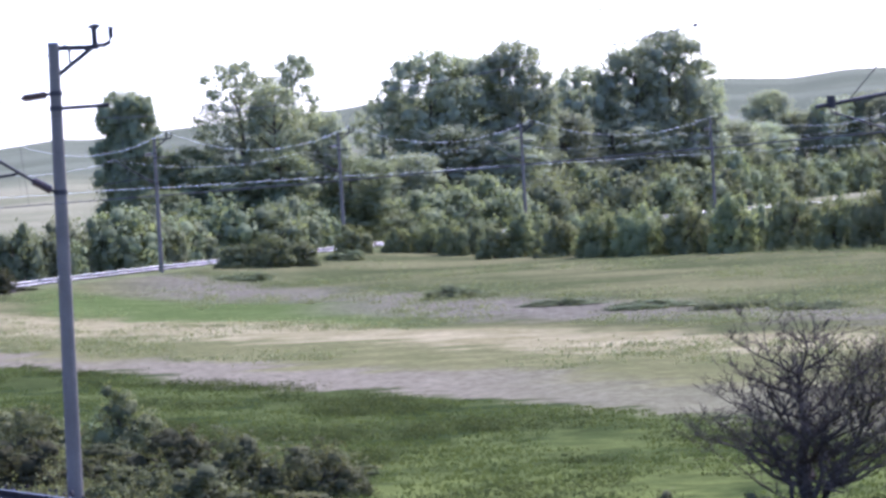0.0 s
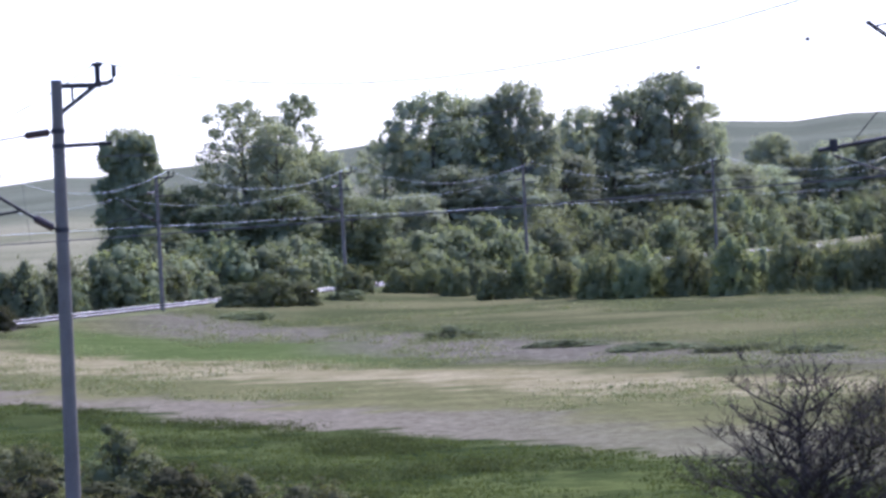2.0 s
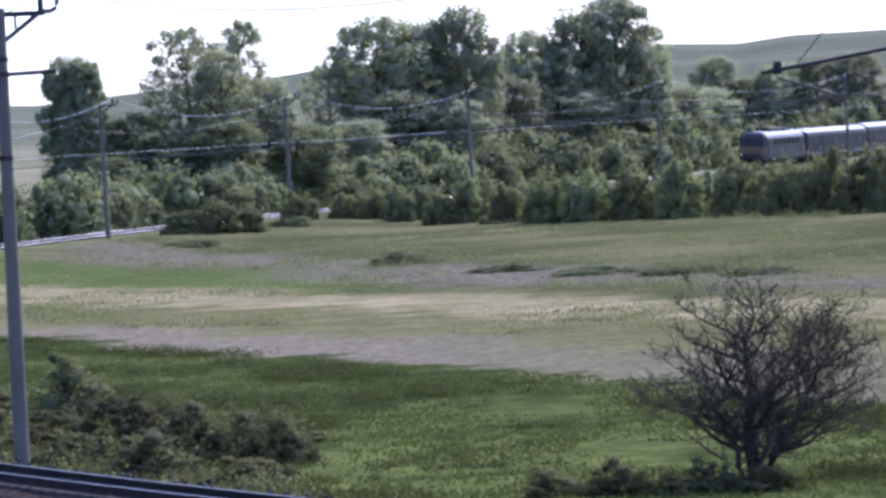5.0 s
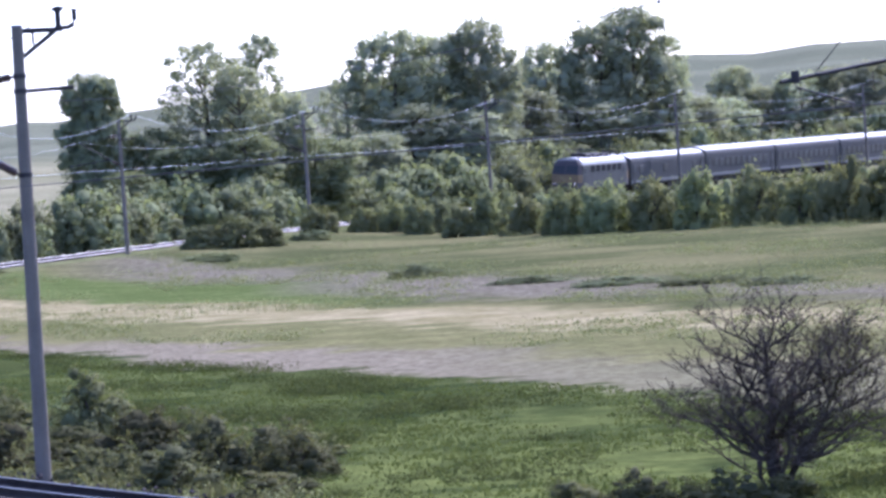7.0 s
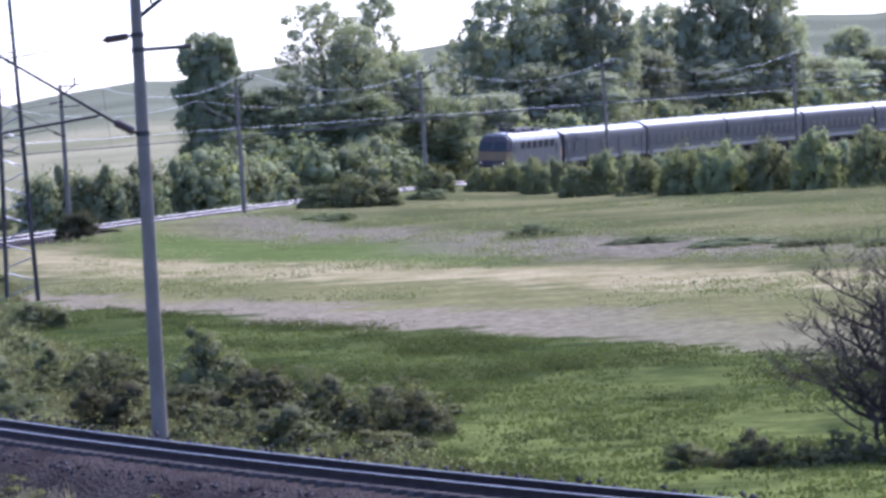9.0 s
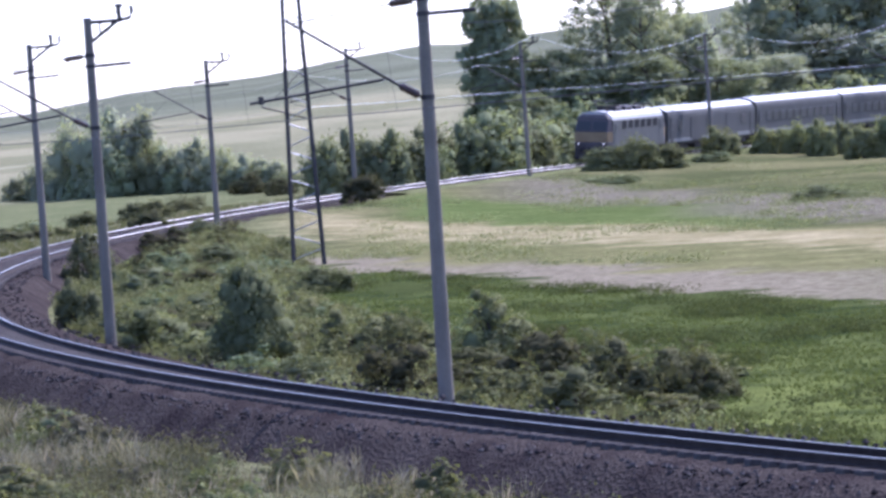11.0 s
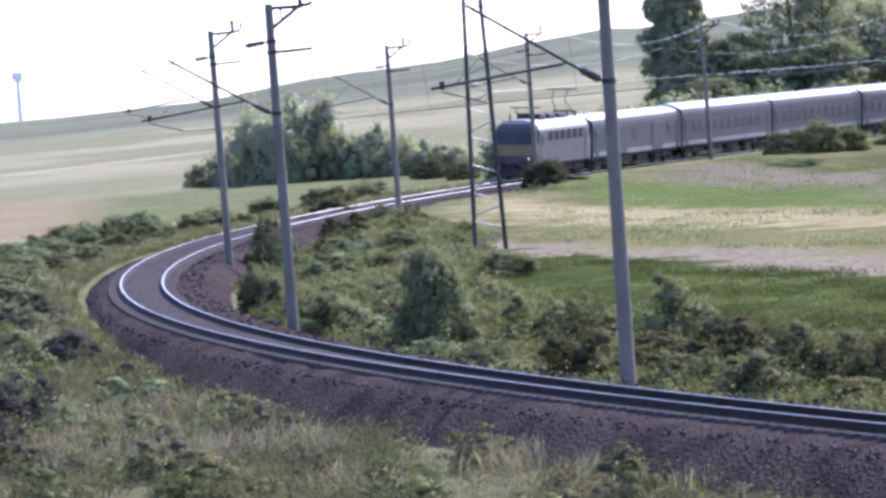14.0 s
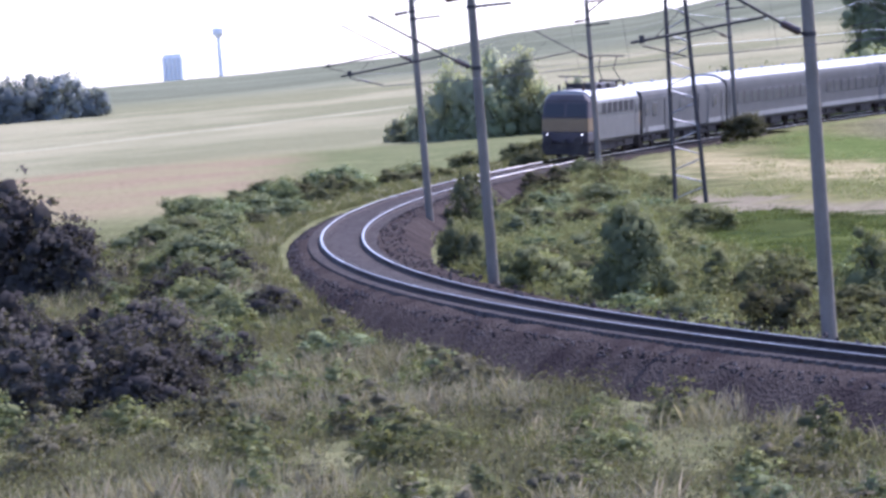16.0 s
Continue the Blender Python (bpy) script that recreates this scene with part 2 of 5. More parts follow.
def ground():
    az = list(np.radians(np.concatenate([np.arange(-180, -16, 4.0), np.arange(-16, -11, 0.5), np.arange(-11, 13, 0.14), np.arange(13, 18, 0.5), np.arange(18, 180, 4.0)])))
    rs = [0.0]
    r = 4.0
    while r < 4600:
        rs.append(r)
        r *= 1.016 if 60 < r < 500 else 1.05
    verts, faces = [(0, 0, ground_z(0, 0.0))], []
    n = len(az)
    for r in rs[1:]:
        for a in az:
            x, y = r * math.sin(a), r * math.cos(a)
            verts.append((x, y, ground_z(x, y)))
    for k in range(n):
        faces.append((0, 1 + (k + 1) % n, 1 + k))
    for i in range(len(rs) - 2):
        o = 1 + i * n
        for k in range(n):
            k2 = (k + 1) % n
            faces.append((o + k, o + k2, o + n + k2, o + n + k))
    tagged(new("ground", mesh_of("ground", verts, faces, ground_material(), shade=True)), "rolling farmland with green, straw and bare strips", "ground", kind="structure")


def ground_material():
    m, nt, b = nodes_of("farmland", 0.95)
    g = nt.nodes.new("ShaderNodeNewGeometry")
    sep = nt.nodes.new("ShaderNodeSeparateXYZ")
    nt.links.new(g.outputs["Position"], sep.inputs[0])
    X, Y = sep.outputs[0], sep.outputs[1]
    big = calc(nt, "SUBTRACT", noise_of(nt, 0.05, 4), 0.5)
    mid = calc(nt, "SUBTRACT", noise_of(nt, 0.35, 5), 0.5)
    fine = noise_of(nt, 2.2, 6, 0.7)
    wob = calc(nt, "ADD", calc(nt, "MULTIPLY", big, 42.0), calc(nt, "MULTIPLY", mid, 30.0))

    def side(a, c, soft):
        """0 below the line y + a x = c, 1 above, with a ragged edge."""
        w = calc(nt, "ADD", calc(nt, "ADD", calc(nt, "MULTIPLY", X, a), Y), wob)
        return smooth(nt, w, c - soft, c + soft)

    def xside(a, c, soft):
        w = calc(nt, "ADD", calc(nt, "ADD", calc(nt, "MULTIPLY", Y, a), X), calc(nt, "MULTIPLY", wob, 0.12))
        return smooth(nt, w, c - soft, c + soft)

    def both(a, b2):
        return calc(nt, "MULTIPLY", a, b2)

    def no(a):
        return calc(nt, "SUBTRACT", 1.0, a)

    rough_grass = blend(nt, smooth(nt, mid, -0.2, 0.2), (0.098, 0.104, 0.048), (0.175, 0.17, 0.085))
    c = rough_grass
    # strips of the meadow east of the line, far to near
    meadow = blend(nt, smooth(nt, noise_of(nt, 0.12, 4, 0.6, (0.5, 0.5, 1)), 0.40, 0.62), (0.078, 0.086, 0.036), (0.155, 0.145, 0.068))
    c = blend(nt, both(side(2.7, 205, 6), xside(-0.0, -2.0, 4.0)), c, meadow)
    stubble = blend(nt, smooth(nt, fine, 0.42, 0.6), (0.125, 0.110, 0.076), (0.19, 0.168, 0.12))
    c = blend(nt, both(both(side(2.7, 272, 8), no(side(5.2, 383, 14))), xside(0.0, 10.0, 5.0)), c, stubble)
    lush = blend(nt, smooth(nt, mid, -0.15, 0.2), (0.085, 0.11, 0.035), (0.12, 0.145, 0.05))
    c = blend(nt, both(both(side(2.7, 252, 5), no(side(2.7, 300, 10))), both(xside(0.0, 2.5, 2.0), no(xside(0.0, 19.0, 4.0)))), c, lush)
    straw = blend(nt, smooth(nt, mid, -0.15, 0.2), (0.22, 0.19, 0.095), (0.34, 0.29, 0.165))
    straw_far = both(side(2.7, 222, 6), no(side(2.7, 254, 5)))
    c = blend(nt, both(straw_far, xside(0.0, -3.0, 2.5)), c, straw)
    sage = blend(nt, smooth(nt, mid, -0.15, 0.2), (0.13, 0.13, 0.055), (0.19, 0.175, 0.08))
    c = blend(nt, both(both(side(2.9, 198, 4), no(side(2.7, 228, 6))), xside(0.0, 0.0, 2.5)), c, sage)
    soil = blend(nt, smooth(nt, fine, 0.4, 0.62), (0.185, 0.158, 0.106), (0.22, 0.19, 0.132))
    c = blend(nt, both(both(side(3.63, 190, 3), no(side(2.9, 203, 5))), both(xside(0.0, -4.0, 2.5), no(calc(nt, "MULTIPLY", xside(0.0, 17.0, 5.0), 0.6)))), c, soil)
    crop = blend(nt, smooth(nt, calc(nt, "ADD", mid, calc(nt, "MULTIPLY", big, 0.8)), -0.2, 0.25), (0.052, 0.065, 0.022), (0.088, 0.104, 0.034))
    patch = noise_of(nt, 0.30, 4, 0.6)
    crop = blend(nt, smooth(nt, patch, 0.50, 0.60), crop, (0.036, 0.050, 0.018))
    crop = blend(nt, calc(nt, "MULTIPLY", smooth(nt, calc(nt, "MULTIPLY", Y, -1.0), -128.0, -92.0), smooth(nt, mid, -0.2, 0.15)), crop, (0.135, 0.155, 0.045))
    c = blend(nt, both(no(side(3.63, 190, 3)), both(xside(0.17, 21.5, 1.5), smooth(nt, Y, 55.0, 70.0))), c, crop)
    # fields west of the line
    verge = blend(nt, smooth(nt, mid, -0.15, 0.2), (0.115, 0.128, 0.060), (0.165, 0.168, 0.085))
    c = blend(nt, both(no(xside(0.0, -8.0, 4.0)), smooth(nt, Y, 215.0, 250.0)), c, verge)
    west = no(xside(0.0875, -4.0, 4.0))
    dry = blend(nt, smooth(nt, big, -0.15, 0.15), (0.225, 0.172, 0.112), (0.225, 0.205, 0.112))
    c = blend(nt, both(west, smooth(nt, Y, 225.0, 260.0)), c, dry)
    far = blend(nt, smooth(nt, noise_of(nt, 0.012, 4, 0.6, (1, 0.4, 1)), 0.42, 0.6), (0.185, 0.18, 0.105), (0.27, 0.25, 0.155))
    c = blend(nt, smooth(nt, calc(nt, "ADD", Y, calc(nt, "MULTIPLY", X, -0.6)), 402.0, 440.0), c, far)
    way = calc(nt, "ADD", calc(nt, "SUBTRACT", Y, calc(nt, "MULTIPLY", X, 3.1)), calc(nt, "MULTIPLY", big, 30.0))
    lane = both(smooth(nt, way, 790.0, 802.0), no(smooth(nt, way, 812.0, 826.0)))
    c = blend(nt, both(lane, no(smooth(nt, X, -52.0, -40.0))), c, (0.30, 0.285, 0.185))
    # hill tones are paled and greyed, so distance haze sits in the colour
    hill = blend(nt, smooth(nt, noise_of(nt, 0.006, 5), 0.4, 0.62), (0.125, 0.133, 0.088), (0.165, 0.17, 0.115))
    c = blend(nt, smooth(nt, calc(nt, "ADD", Y, calc(nt, "MULTIPLY", wob, 6.0)), 950.0, 1250.0), c, hill)
    grain = blend(nt, smooth(nt, fine, 0.35, 0.65), (0.66, 0.66, 0.66), (1.0, 1.0, 1.0))
    mul = nt.nodes.new("ShaderNodeMix")
    mul.data_type, mul.blend_type = "RGBA", "MULTIPLY"
    mul.inputs[0].default_value = 1.0
    nt.links.new(c, mul.inputs[6])
    nt.links.new(grain, mul.inputs[7])
    nt.links.new(mul.outputs[2], b.inputs["Base Color"])
    bump(nt, b, fine, 0.7, 0.25)
    return m


ground()


# ---------------------------------------------------------------- railway
def sweep(profile, s0, s1, step):
    """Sweeps (side, z) points, an open outline, along the track."""
    vs, fs = [], []
    n = len(profile)
    k = int((s1 - s0) / step)
    for i in range(k + 1):
        s = s0 + (s1 - s0) * i / k
        for side, z in profile:
            p, _ = on_track(s, side, z)
            vs.append(p)
        if i:
            o = (i - 1) * n
            for j in range(n - 1):
                fs.append((o + j, o + j + 1, o + n + j + 1, o + n + j))
    return vs, fs


def cant_z(side):
    return CANT * (0.75 - side) / 1.5


TRACK_S0, TRACK_S1 = -60.0, 620.0


def railway():
    prof = [(-3.45, -1.35), (-2.15, -0.34), (-1.85, -0.20), (-1.3, cant_z(-1.3) - 0.24), (0, cant_z(0) - 0.20), (1.3, cant_z(1.3) - 0.22), (2.1, -0.28), (2.3, -0.34), (3.7, -1.35)]
    vs, fs = sweep(prof, TRACK_S0, TRACK_S1, 0.8)
    vs = [v + Vector((0, 0, 0.05 * noise.noise((v.x * 1.7, v.y * 1.7, 0)) + 0.06 * noise.noise((v.x * 0.4, v.y * 0.4, 5)) - 0.02)) for v in vs]
    tagged(new("ballast_bed", mesh_of("ballast_bed", vs, fs, BALLAST, shade=True)), "dark brown ballast embankment of crushed stone", "ballast", kind="structure")
    track = tagged(new("railway_track"), "single curved railway track with shiny worn rails", "railway track", kind="structure")
    for side in (-0.75, 0.75):
        zc = cant_z(side)
        half = [(0.07, -0.17), (0.07, -0.155), (0.012, -0.13), (0.012, -0.045), (0.036, -0.035), (0.036, -0.008), (0.026, 0.0)]
        out = [(-a, b) for a, b in half] + [(a, b) for a, b in half[::-1]]
        out = [(side + a, zc + b) for a, b in out]
        vs, fs = sweep(out, TRACK_S0, TRACK_S1, 2.0)
        idx = []
        n = len(out) - 1
        for i in range(len(fs)):
            s = TRACK_S0 + 2.0 * (i // n)
            # worn head faces; past the bend more of them carry the painted glint
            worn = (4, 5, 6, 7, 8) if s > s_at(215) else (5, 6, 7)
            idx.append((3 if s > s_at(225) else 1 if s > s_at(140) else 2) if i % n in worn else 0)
        part("rail", mesh_of("rail", vs, fs, [RAIL_SIDE, RAIL_TOP, RAIL_DULL, RAIL_GLINT], idx), None, track)
    bm = bmesh.new()
    box(bm, -1.25, 1.25, -0.13, 0.13, -0.2, 0.0, 0.03)
    me = bpy.data.meshes.new("sleeper")
    bm.to_mesh(me)
    bm.free()
    me.materials.append(SLEEPER)
    s = 30.0
    tilt = math.atan(CANT / 1.5)
    rest = []
    while s < 420:
        p, b = on_track(s)
        m = Matrix.Translation((p.x, p.y, CANT / 2 - 0.165)) @ Euler((0, tilt, -b)).to_matrix().to_4x4()
        if 48 < s < 225:
            ob = new("sleeper", me)
            ob.parent = track
            ob.matrix_basis = m
        else:
            rest.append(([m @ v.co for v in me.vertices], [tuple(f.vertices) for f in me.polygons]))
        s += 0.62
    vs, fs = joined(rest)
    tagged(part("sleepers", mesh_of("sleepers", vs, fs, SLEEPER), None, track), kind="stuff")


railway()


def verges():
    """Grass that grows up to the sleepers along the far stretch of the line."""
    grass = plain("verge_grass", (0.085, 0.092, 0.042), (0.15, 0.15, 0.07), 0.95, 0, 0.25, 1.6, 0.6)
    for prof in ([(1.3, -0.3), (1.5, -0.10), (2.6, -0.16), (5.0, -0.42), (9.0, -1.3)], [(-9.0, -1.3), (-5.0, -0.4), (-2.6, -0.10), (-1.7, -0.06), (-1.45, -0.3)]):
        vs, fs = sweep(prof, s_at(292), TRACK_S1, 1.5)
        vs = [v + Vector((0, 0, 0.06 * noise.noise((v.x * 0.9, v.y * 0.9, 2)))) for v in vs]
        tagged(new("verge", mesh_of("verge", vs, fs, grass, shade=True)), "rough grass verge growing up to the rails", "verge", kind="structure")


verges()


def ballast_stones():
    """Loose stones on the shoulder of the bed that faces the camera."""
    rng = np.random.default_rng(8)
    vs, fs = [], []
    shape = ((1, 0, 0), (0, 1, 0), (-1, 0, 0), (0, -1, 0), (0, 0, 1), (0, 0, -1))
    tri = ((0, 1, 4), (1, 2, 4), (2, 3, 4), (3, 0, 4), (1, 0, 5), (2, 1, 5), (3, 2, 5), (0, 3, 5))
    for i in range(9000):
        s = rng.uniform(s_at(62), s_at(215))
        side = -rng.uniform(1.35, 3.3) if i % 4 else rng.uniform(-1.2, 2.3)
        z = -0.18 if side > -1.85 else -0.22 - (-side - 1.9) * 0.77
        if abs(side) < 1.3:
            z = cant_z(side) - 0.2
        p, _ = on_track(s, side, z)
        k = rng.uniform(0.03, 0.075)
        o = len(vs)
        w = rng.uniform(0.6, 1.3, (6, 3)) * k
        vs += [(p.x + a * w[j, 0], p.y + b * w[j, 1], p.z + c * w[j, 2] * 0.8) for j, (a, b, c) in enumerate(shape)]
        fs += [tuple(o + q for q in t) for t in tri]
    m, nt, b = nodes_of("loose_stone", 0.95)
    g = nt.nodes.new("ShaderNodeNewGeometry")
    nt.links.new(blend(nt, g.outputs["Random Per Island"], (0.028, 0.023, 0.023), (0.10, 0.088, 0.083)), b.inputs["Base Color"])
    tagged(new("ballast_stones", mesh_of("ballast_stones", vs, fs, m)), "loose crushed stones on the embankment shoulder", "stones", kind="stuff")


ballast_stones()


# ---------------------------------------------------------------- masts and wires
def insulator(name, a, b, parent):
    """A ribbed porcelain insulator between two points."""
    a, b = Vector(a), Vector(b)
    bm = bmesh.new()
    rod(bm, a, b, 0.05, n=8)
    n = 6
    for i in range(n):
        c = a.lerp(b, (i + 0.8) / (n + 0.6))
        d = (b - a).normalized()
        rod(bm, c - d * 0.025, c + d * 0.025, 0.10, 0.07, 10)
    return part(name, bm, PORCELAIN, parent)


REACH = 2.95
def catenary_mast():
    """A tapered concrete mast; its cantilever reaches to local -x, its feeder bracket to +x."""
    mast = tagged(new("catenary_mast"), "grey concrete catenary mast beside the track with steel cantilever", "catenary mast", "catenary masts along the line")
    bm = bmesh.new()
    rod(bm, (0, 0, -1.0), (0, 0, 9.65), 0.175, 0.12, 16)
    part("pole", bm, CONCRETE, mast)
    bm = bmesh.new()
    rod(bm, (0, 0, 9.65), (0, 0, 9.69), 0.135, 0.12, 16)
    part("cap", bm, STEEL, mast)
    # bracket of the feeder line
    bm = bmesh.new()
    box(bm, 0.05, 1.0, -0.055, 0.055, 9.5, 9.61, 0.01)
    rod(bm, (0.1, 0, 9.0), (0.85, 0, 9.53), 0.052)
    rod(bm, (0.35, 0, 9.25), (0.35, 0, 9.53), 0.03)
    part("feeder_bracket", bm, DARK_STEEL, mast)
    bm = bmesh.new()
    rod(bm, (0.93, 0, 9.55), (0.93, 0, 10.03), 0.065)
    rod(bm, (0.82, 0, 9.99), (1.04, 0, 9.99), 0.045)
    part("feeder_post", bm, DARK_STEEL, mast)
    vs, fs = tube([(0.95, 0, 9.59), (1.15, 0, 9.59), (1.26, 0, 9.65), (1.30, 0, 9.75), (1.30, 0, 9.97)], 0.055, 6)
    part("feeder_hook", mesh_of("feeder_hook", vs, fs, DARK_STEEL), None, mast)
    bm = bmesh.new()
    rod(bm, (0.1, 0, 8.28), (1.18, 0, 8.31), 0.045)
    part("stay_rod", bm, DARK_STEEL, mast)
    bm = bmesh.new()
    rod(bm, (0, 0, 8.23), (0, 0, 8.33), 0.15, n=14)
    part("clamp_band", bm, DARK_STEEL, mast)
    for z in (6.5, 8.6):
        bm = bmesh.new()
        rod(bm, (0, 0, z - 0.05), (0, 0, z + 0.05), 0.15, n=14)
        part("clamp_band", bm, DARK_STEEL, mast)
    # cantilever
    insulator("lower_insulator", (-0.2, 0, 6.55), (-0.62, 0, 6.78), mast)
    insulator("upper_insulator", (-0.2, 0, 8.58), (-0.75, 0, 8.52), mast)
    bm = bmesh.new()
    rod(bm, (-0.1, 0, 6.5), (-0.25, 0, 6.58), 0.03)
    rod(bm, (-0.6, 0, 6.77), (-REACH - 0.1, 0, 8.28), 0.033)
    part("cantilever_tube", bm, DARK_STEEL, mast)
    bm = bmesh.new()
    rod(bm, (-0.1, 0, 8.59), (-0.25, 0, 8.58), 0.025)
    rod(bm, (-0.72, 0, 8.525), (-REACH, 0, 8.22), 0.016)
    part("top_tie", bm, DARK_STEEL, mast)
    bm = bmesh.new()
    rod(bm, (-0.95, 0, 6.93), (-3.95, 0, 6.58), 0.03)
    rod(bm, (-3.7, 0, 6.55), (-3.7, 0, 6.72), 0.06)
    part("registration_tube", bm, DARK_STEEL, mast)
    bm = bmesh.new()
    rod(bm, (-3.7, 0, 6.5), (-2.75, 0, 6.22), 0.015)
    part("steady_arm", bm, DARK_STEEL, mast)
    bm = bmesh.new()
    rod(bm, (-2.2, 0, 7.75), (-3.4, 0, 6.66), 0.008, n=5)
    part("hanger_wire", bm, DARK_STEEL, mast)
    return mast


MAST_SIDE = 2.75
MAST_BASE = -0.4


def mast_s(u, lo, hi):
    """Where along the line a mast on its inner side stands in the direction u."""
    best = min(np.arange(lo, hi, 0.25), key=lambda s: abs(on_track(s, MAST_SIDE)[0].x / on_track(s, MAST_SIDE)[0].y * 8000 - u))
    return float(best)


MAST_S = [s_at(60) - 40, s_at(60.15), s_at(95.5), s_at(130.5), s_at(190), s_at(245)]
MAST_S += [mast_s(4, s_at(270), s_at(330)), mast_s(314, s_at(290), s_at(380)), mast_s(641, s_at(330), s_at(420)), mast_s(967, s_at(360), s_at(450)), mast_s(1309, s_at(400), s_at(520))]
MAST_S += [MAST_S[-1] + 55, MAST_S[-1] + 110]
mast_poses = []
MAST_SHIFT = {2: (0.05, 0.0, 0.6), 3: (-0.11, -0.24, 0.0), 4: (-0.24, 0.1, -0.3), 5: (0.55, -0.5, 0.0)}   # masts set off line, or leaning
proto = None
for s in MAST_S:
    p, b = on_track(s, MAST_SIDE, MAST_BASE + (0.5 if s < s_at(80) else 0.0))
    dx, dz, lean = MAST_SHIFT.get(len(mast_poses), (0.0, 0.0, 0.0))
    m = Matrix.Translation(p + Vector((dx, 0, dz))) @ Euler((0, radians(lean), 0)).to_matrix().to_4x4() @ Euler((0, 0, -b)).to_matrix().to_4x4()
    mast_poses.append(m)
    if proto is None:
        proto = catenary_mast()
        proto.matrix_basis = m
    else:
        copy_thing(proto, m)


def wire(name, label, ends, sag, r, mat):
    """One wire over its supports, sagging between them."""
    pts = []
    for a, b in zip(ends, ends[1:]):
        for i in range(14):
            k = i / 14
            p = a.lerp(b, k)
            p.z -= sag * 4 * k * (1 - k) * min(1.0, (b - a).length / 45)
            pts.append(p)
    pts.append(ends[-1])
    vs, fs = tube(pts, r, 6)
    return tagged(new(name, mesh_of(name, vs, fs, mat)), label, "wire")


NEAR = 7                                         # masts up to the bend bear dull wire; past it, colour adds glint
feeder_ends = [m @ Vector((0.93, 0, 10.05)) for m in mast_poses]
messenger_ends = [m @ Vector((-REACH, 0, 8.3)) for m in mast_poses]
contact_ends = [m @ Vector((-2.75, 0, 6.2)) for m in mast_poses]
wire("feeder_wire", "dull feeder wire sagging between mast brackets", feeder_ends[:NEAR], 1.65, 0.015, GREY_WIRE)
wire("feeder_wire", "feeder wire in bright glint colour sagging between mast brackets", feeder_ends[NEAR - 1:], 1.7, 0.008, WIRE_GLINT)
wire("messenger_wire", "dull messenger wire of the overhead line", messenger_ends[:NEAR], 0.9, 0.007, GREY_WIRE)
wire("messenger_wire", "bright messenger wire of the overhead line", messenger_ends[NEAR - 1:], 0.9, 0.005, WIRE_GLINT)
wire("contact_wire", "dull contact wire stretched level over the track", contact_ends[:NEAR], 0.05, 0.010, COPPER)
wire("contact_wire", "bright contact wire stretched level over the track", contact_ends[NEAR - 1:], 0.05, 0.008, WIRE_GLINT)


def wire_clamp(a, b, k):
    """A small bolted clamp sitting on the messenger wire at the share k of a span."""
    p = a.lerp(b, k)
    p.z -= 0.9 * 4 * k * (1 - k) * min(1.0, (b - a).length / 45)
    t = tagged(new("wire_clamp"), "small dark bolted clamp on the messenger wire", "wire clamp", "clamps on the wire")
    t.location = p
    bm = bmesh.new()
    box(bm, -0.028, 0.028, -0.02, 0.02, -0.032, 0.028, 0.008)
    part("jaw", bm, DARK_STEEL, t)
    bm = bmesh.new()
    rod(bm, (0, -0.03, -0.016), (0, 0.03, -0.016), 0.009, n=8)
    part("bolt", bm, STEEL, t)


for k in (0.046, 0.128):
    wire_clamp(messenger_ends[1], messenger_ends[2], k)
droppers = []
for a, b, c, d in zip(messenger_ends, messenger_ends[1:], contact_ends, contact_ends[1:]):
    for i in range(1, 7):
        k = i / 7
        p, q = a.lerp(b, k), c.lerp(d, k)
        p.z -= 0.9 * 4 * k * (1 - k) * min(1.0, (b - a).length / 45)
        q.z -= 0.05 * 4 * k * (1 - k)
        droppers.append(tube([p, q], 0.0035, 4))
vs, fs = joined(droppers)
tagged(new("dropper_wires", mesh_of("dropper_wires", vs, fs, COPPER)), "thin dropper wires between messenger and contact wire", "wire", kind="stuff")


def lattice_mast(x, y):
    """A narrow two-legged lattice mast that tapers upwards."""
    z0 = ground_z(x, y) - 0.3
    top = 17.0
    mast = tagged(new("lattice_mast"), "tall narrow rusty steel lattice mast in scrub", "lattice mast")
    mast.location = (x, y, z0)

    def half(z):
        return 0.68 - 0.027 * z
    for sx in (-1, 1):
        bm = bmesh.new()
        for off in (-0.28, 0.28):
            rod(bm, (sx * half(0), off, 0), (sx * half(top), off * 0.6, top), 0.07, 0.055, 6)
        rod(bm, (sx * half(0), 0, 0), (sx * half(top), 0, top), 0.10, 0.085, 4)
        part("leg", bm, DARK_STEEL, mast)
    z, k = 0.6, 1
    while z < top - 0.8:
        bm = bmesh.new()
        rod(bm, (-half(z) * k, 0.05 * k, z), (half(z + 0.42) * k, 0.05 * k, z + 0.42), 0.028, n=6)
        part("lattice_bar", bm, STEEL, mast)
        z += 0.62
        k = -k
    return mast


lattice_mast(-2.15, 199.0)
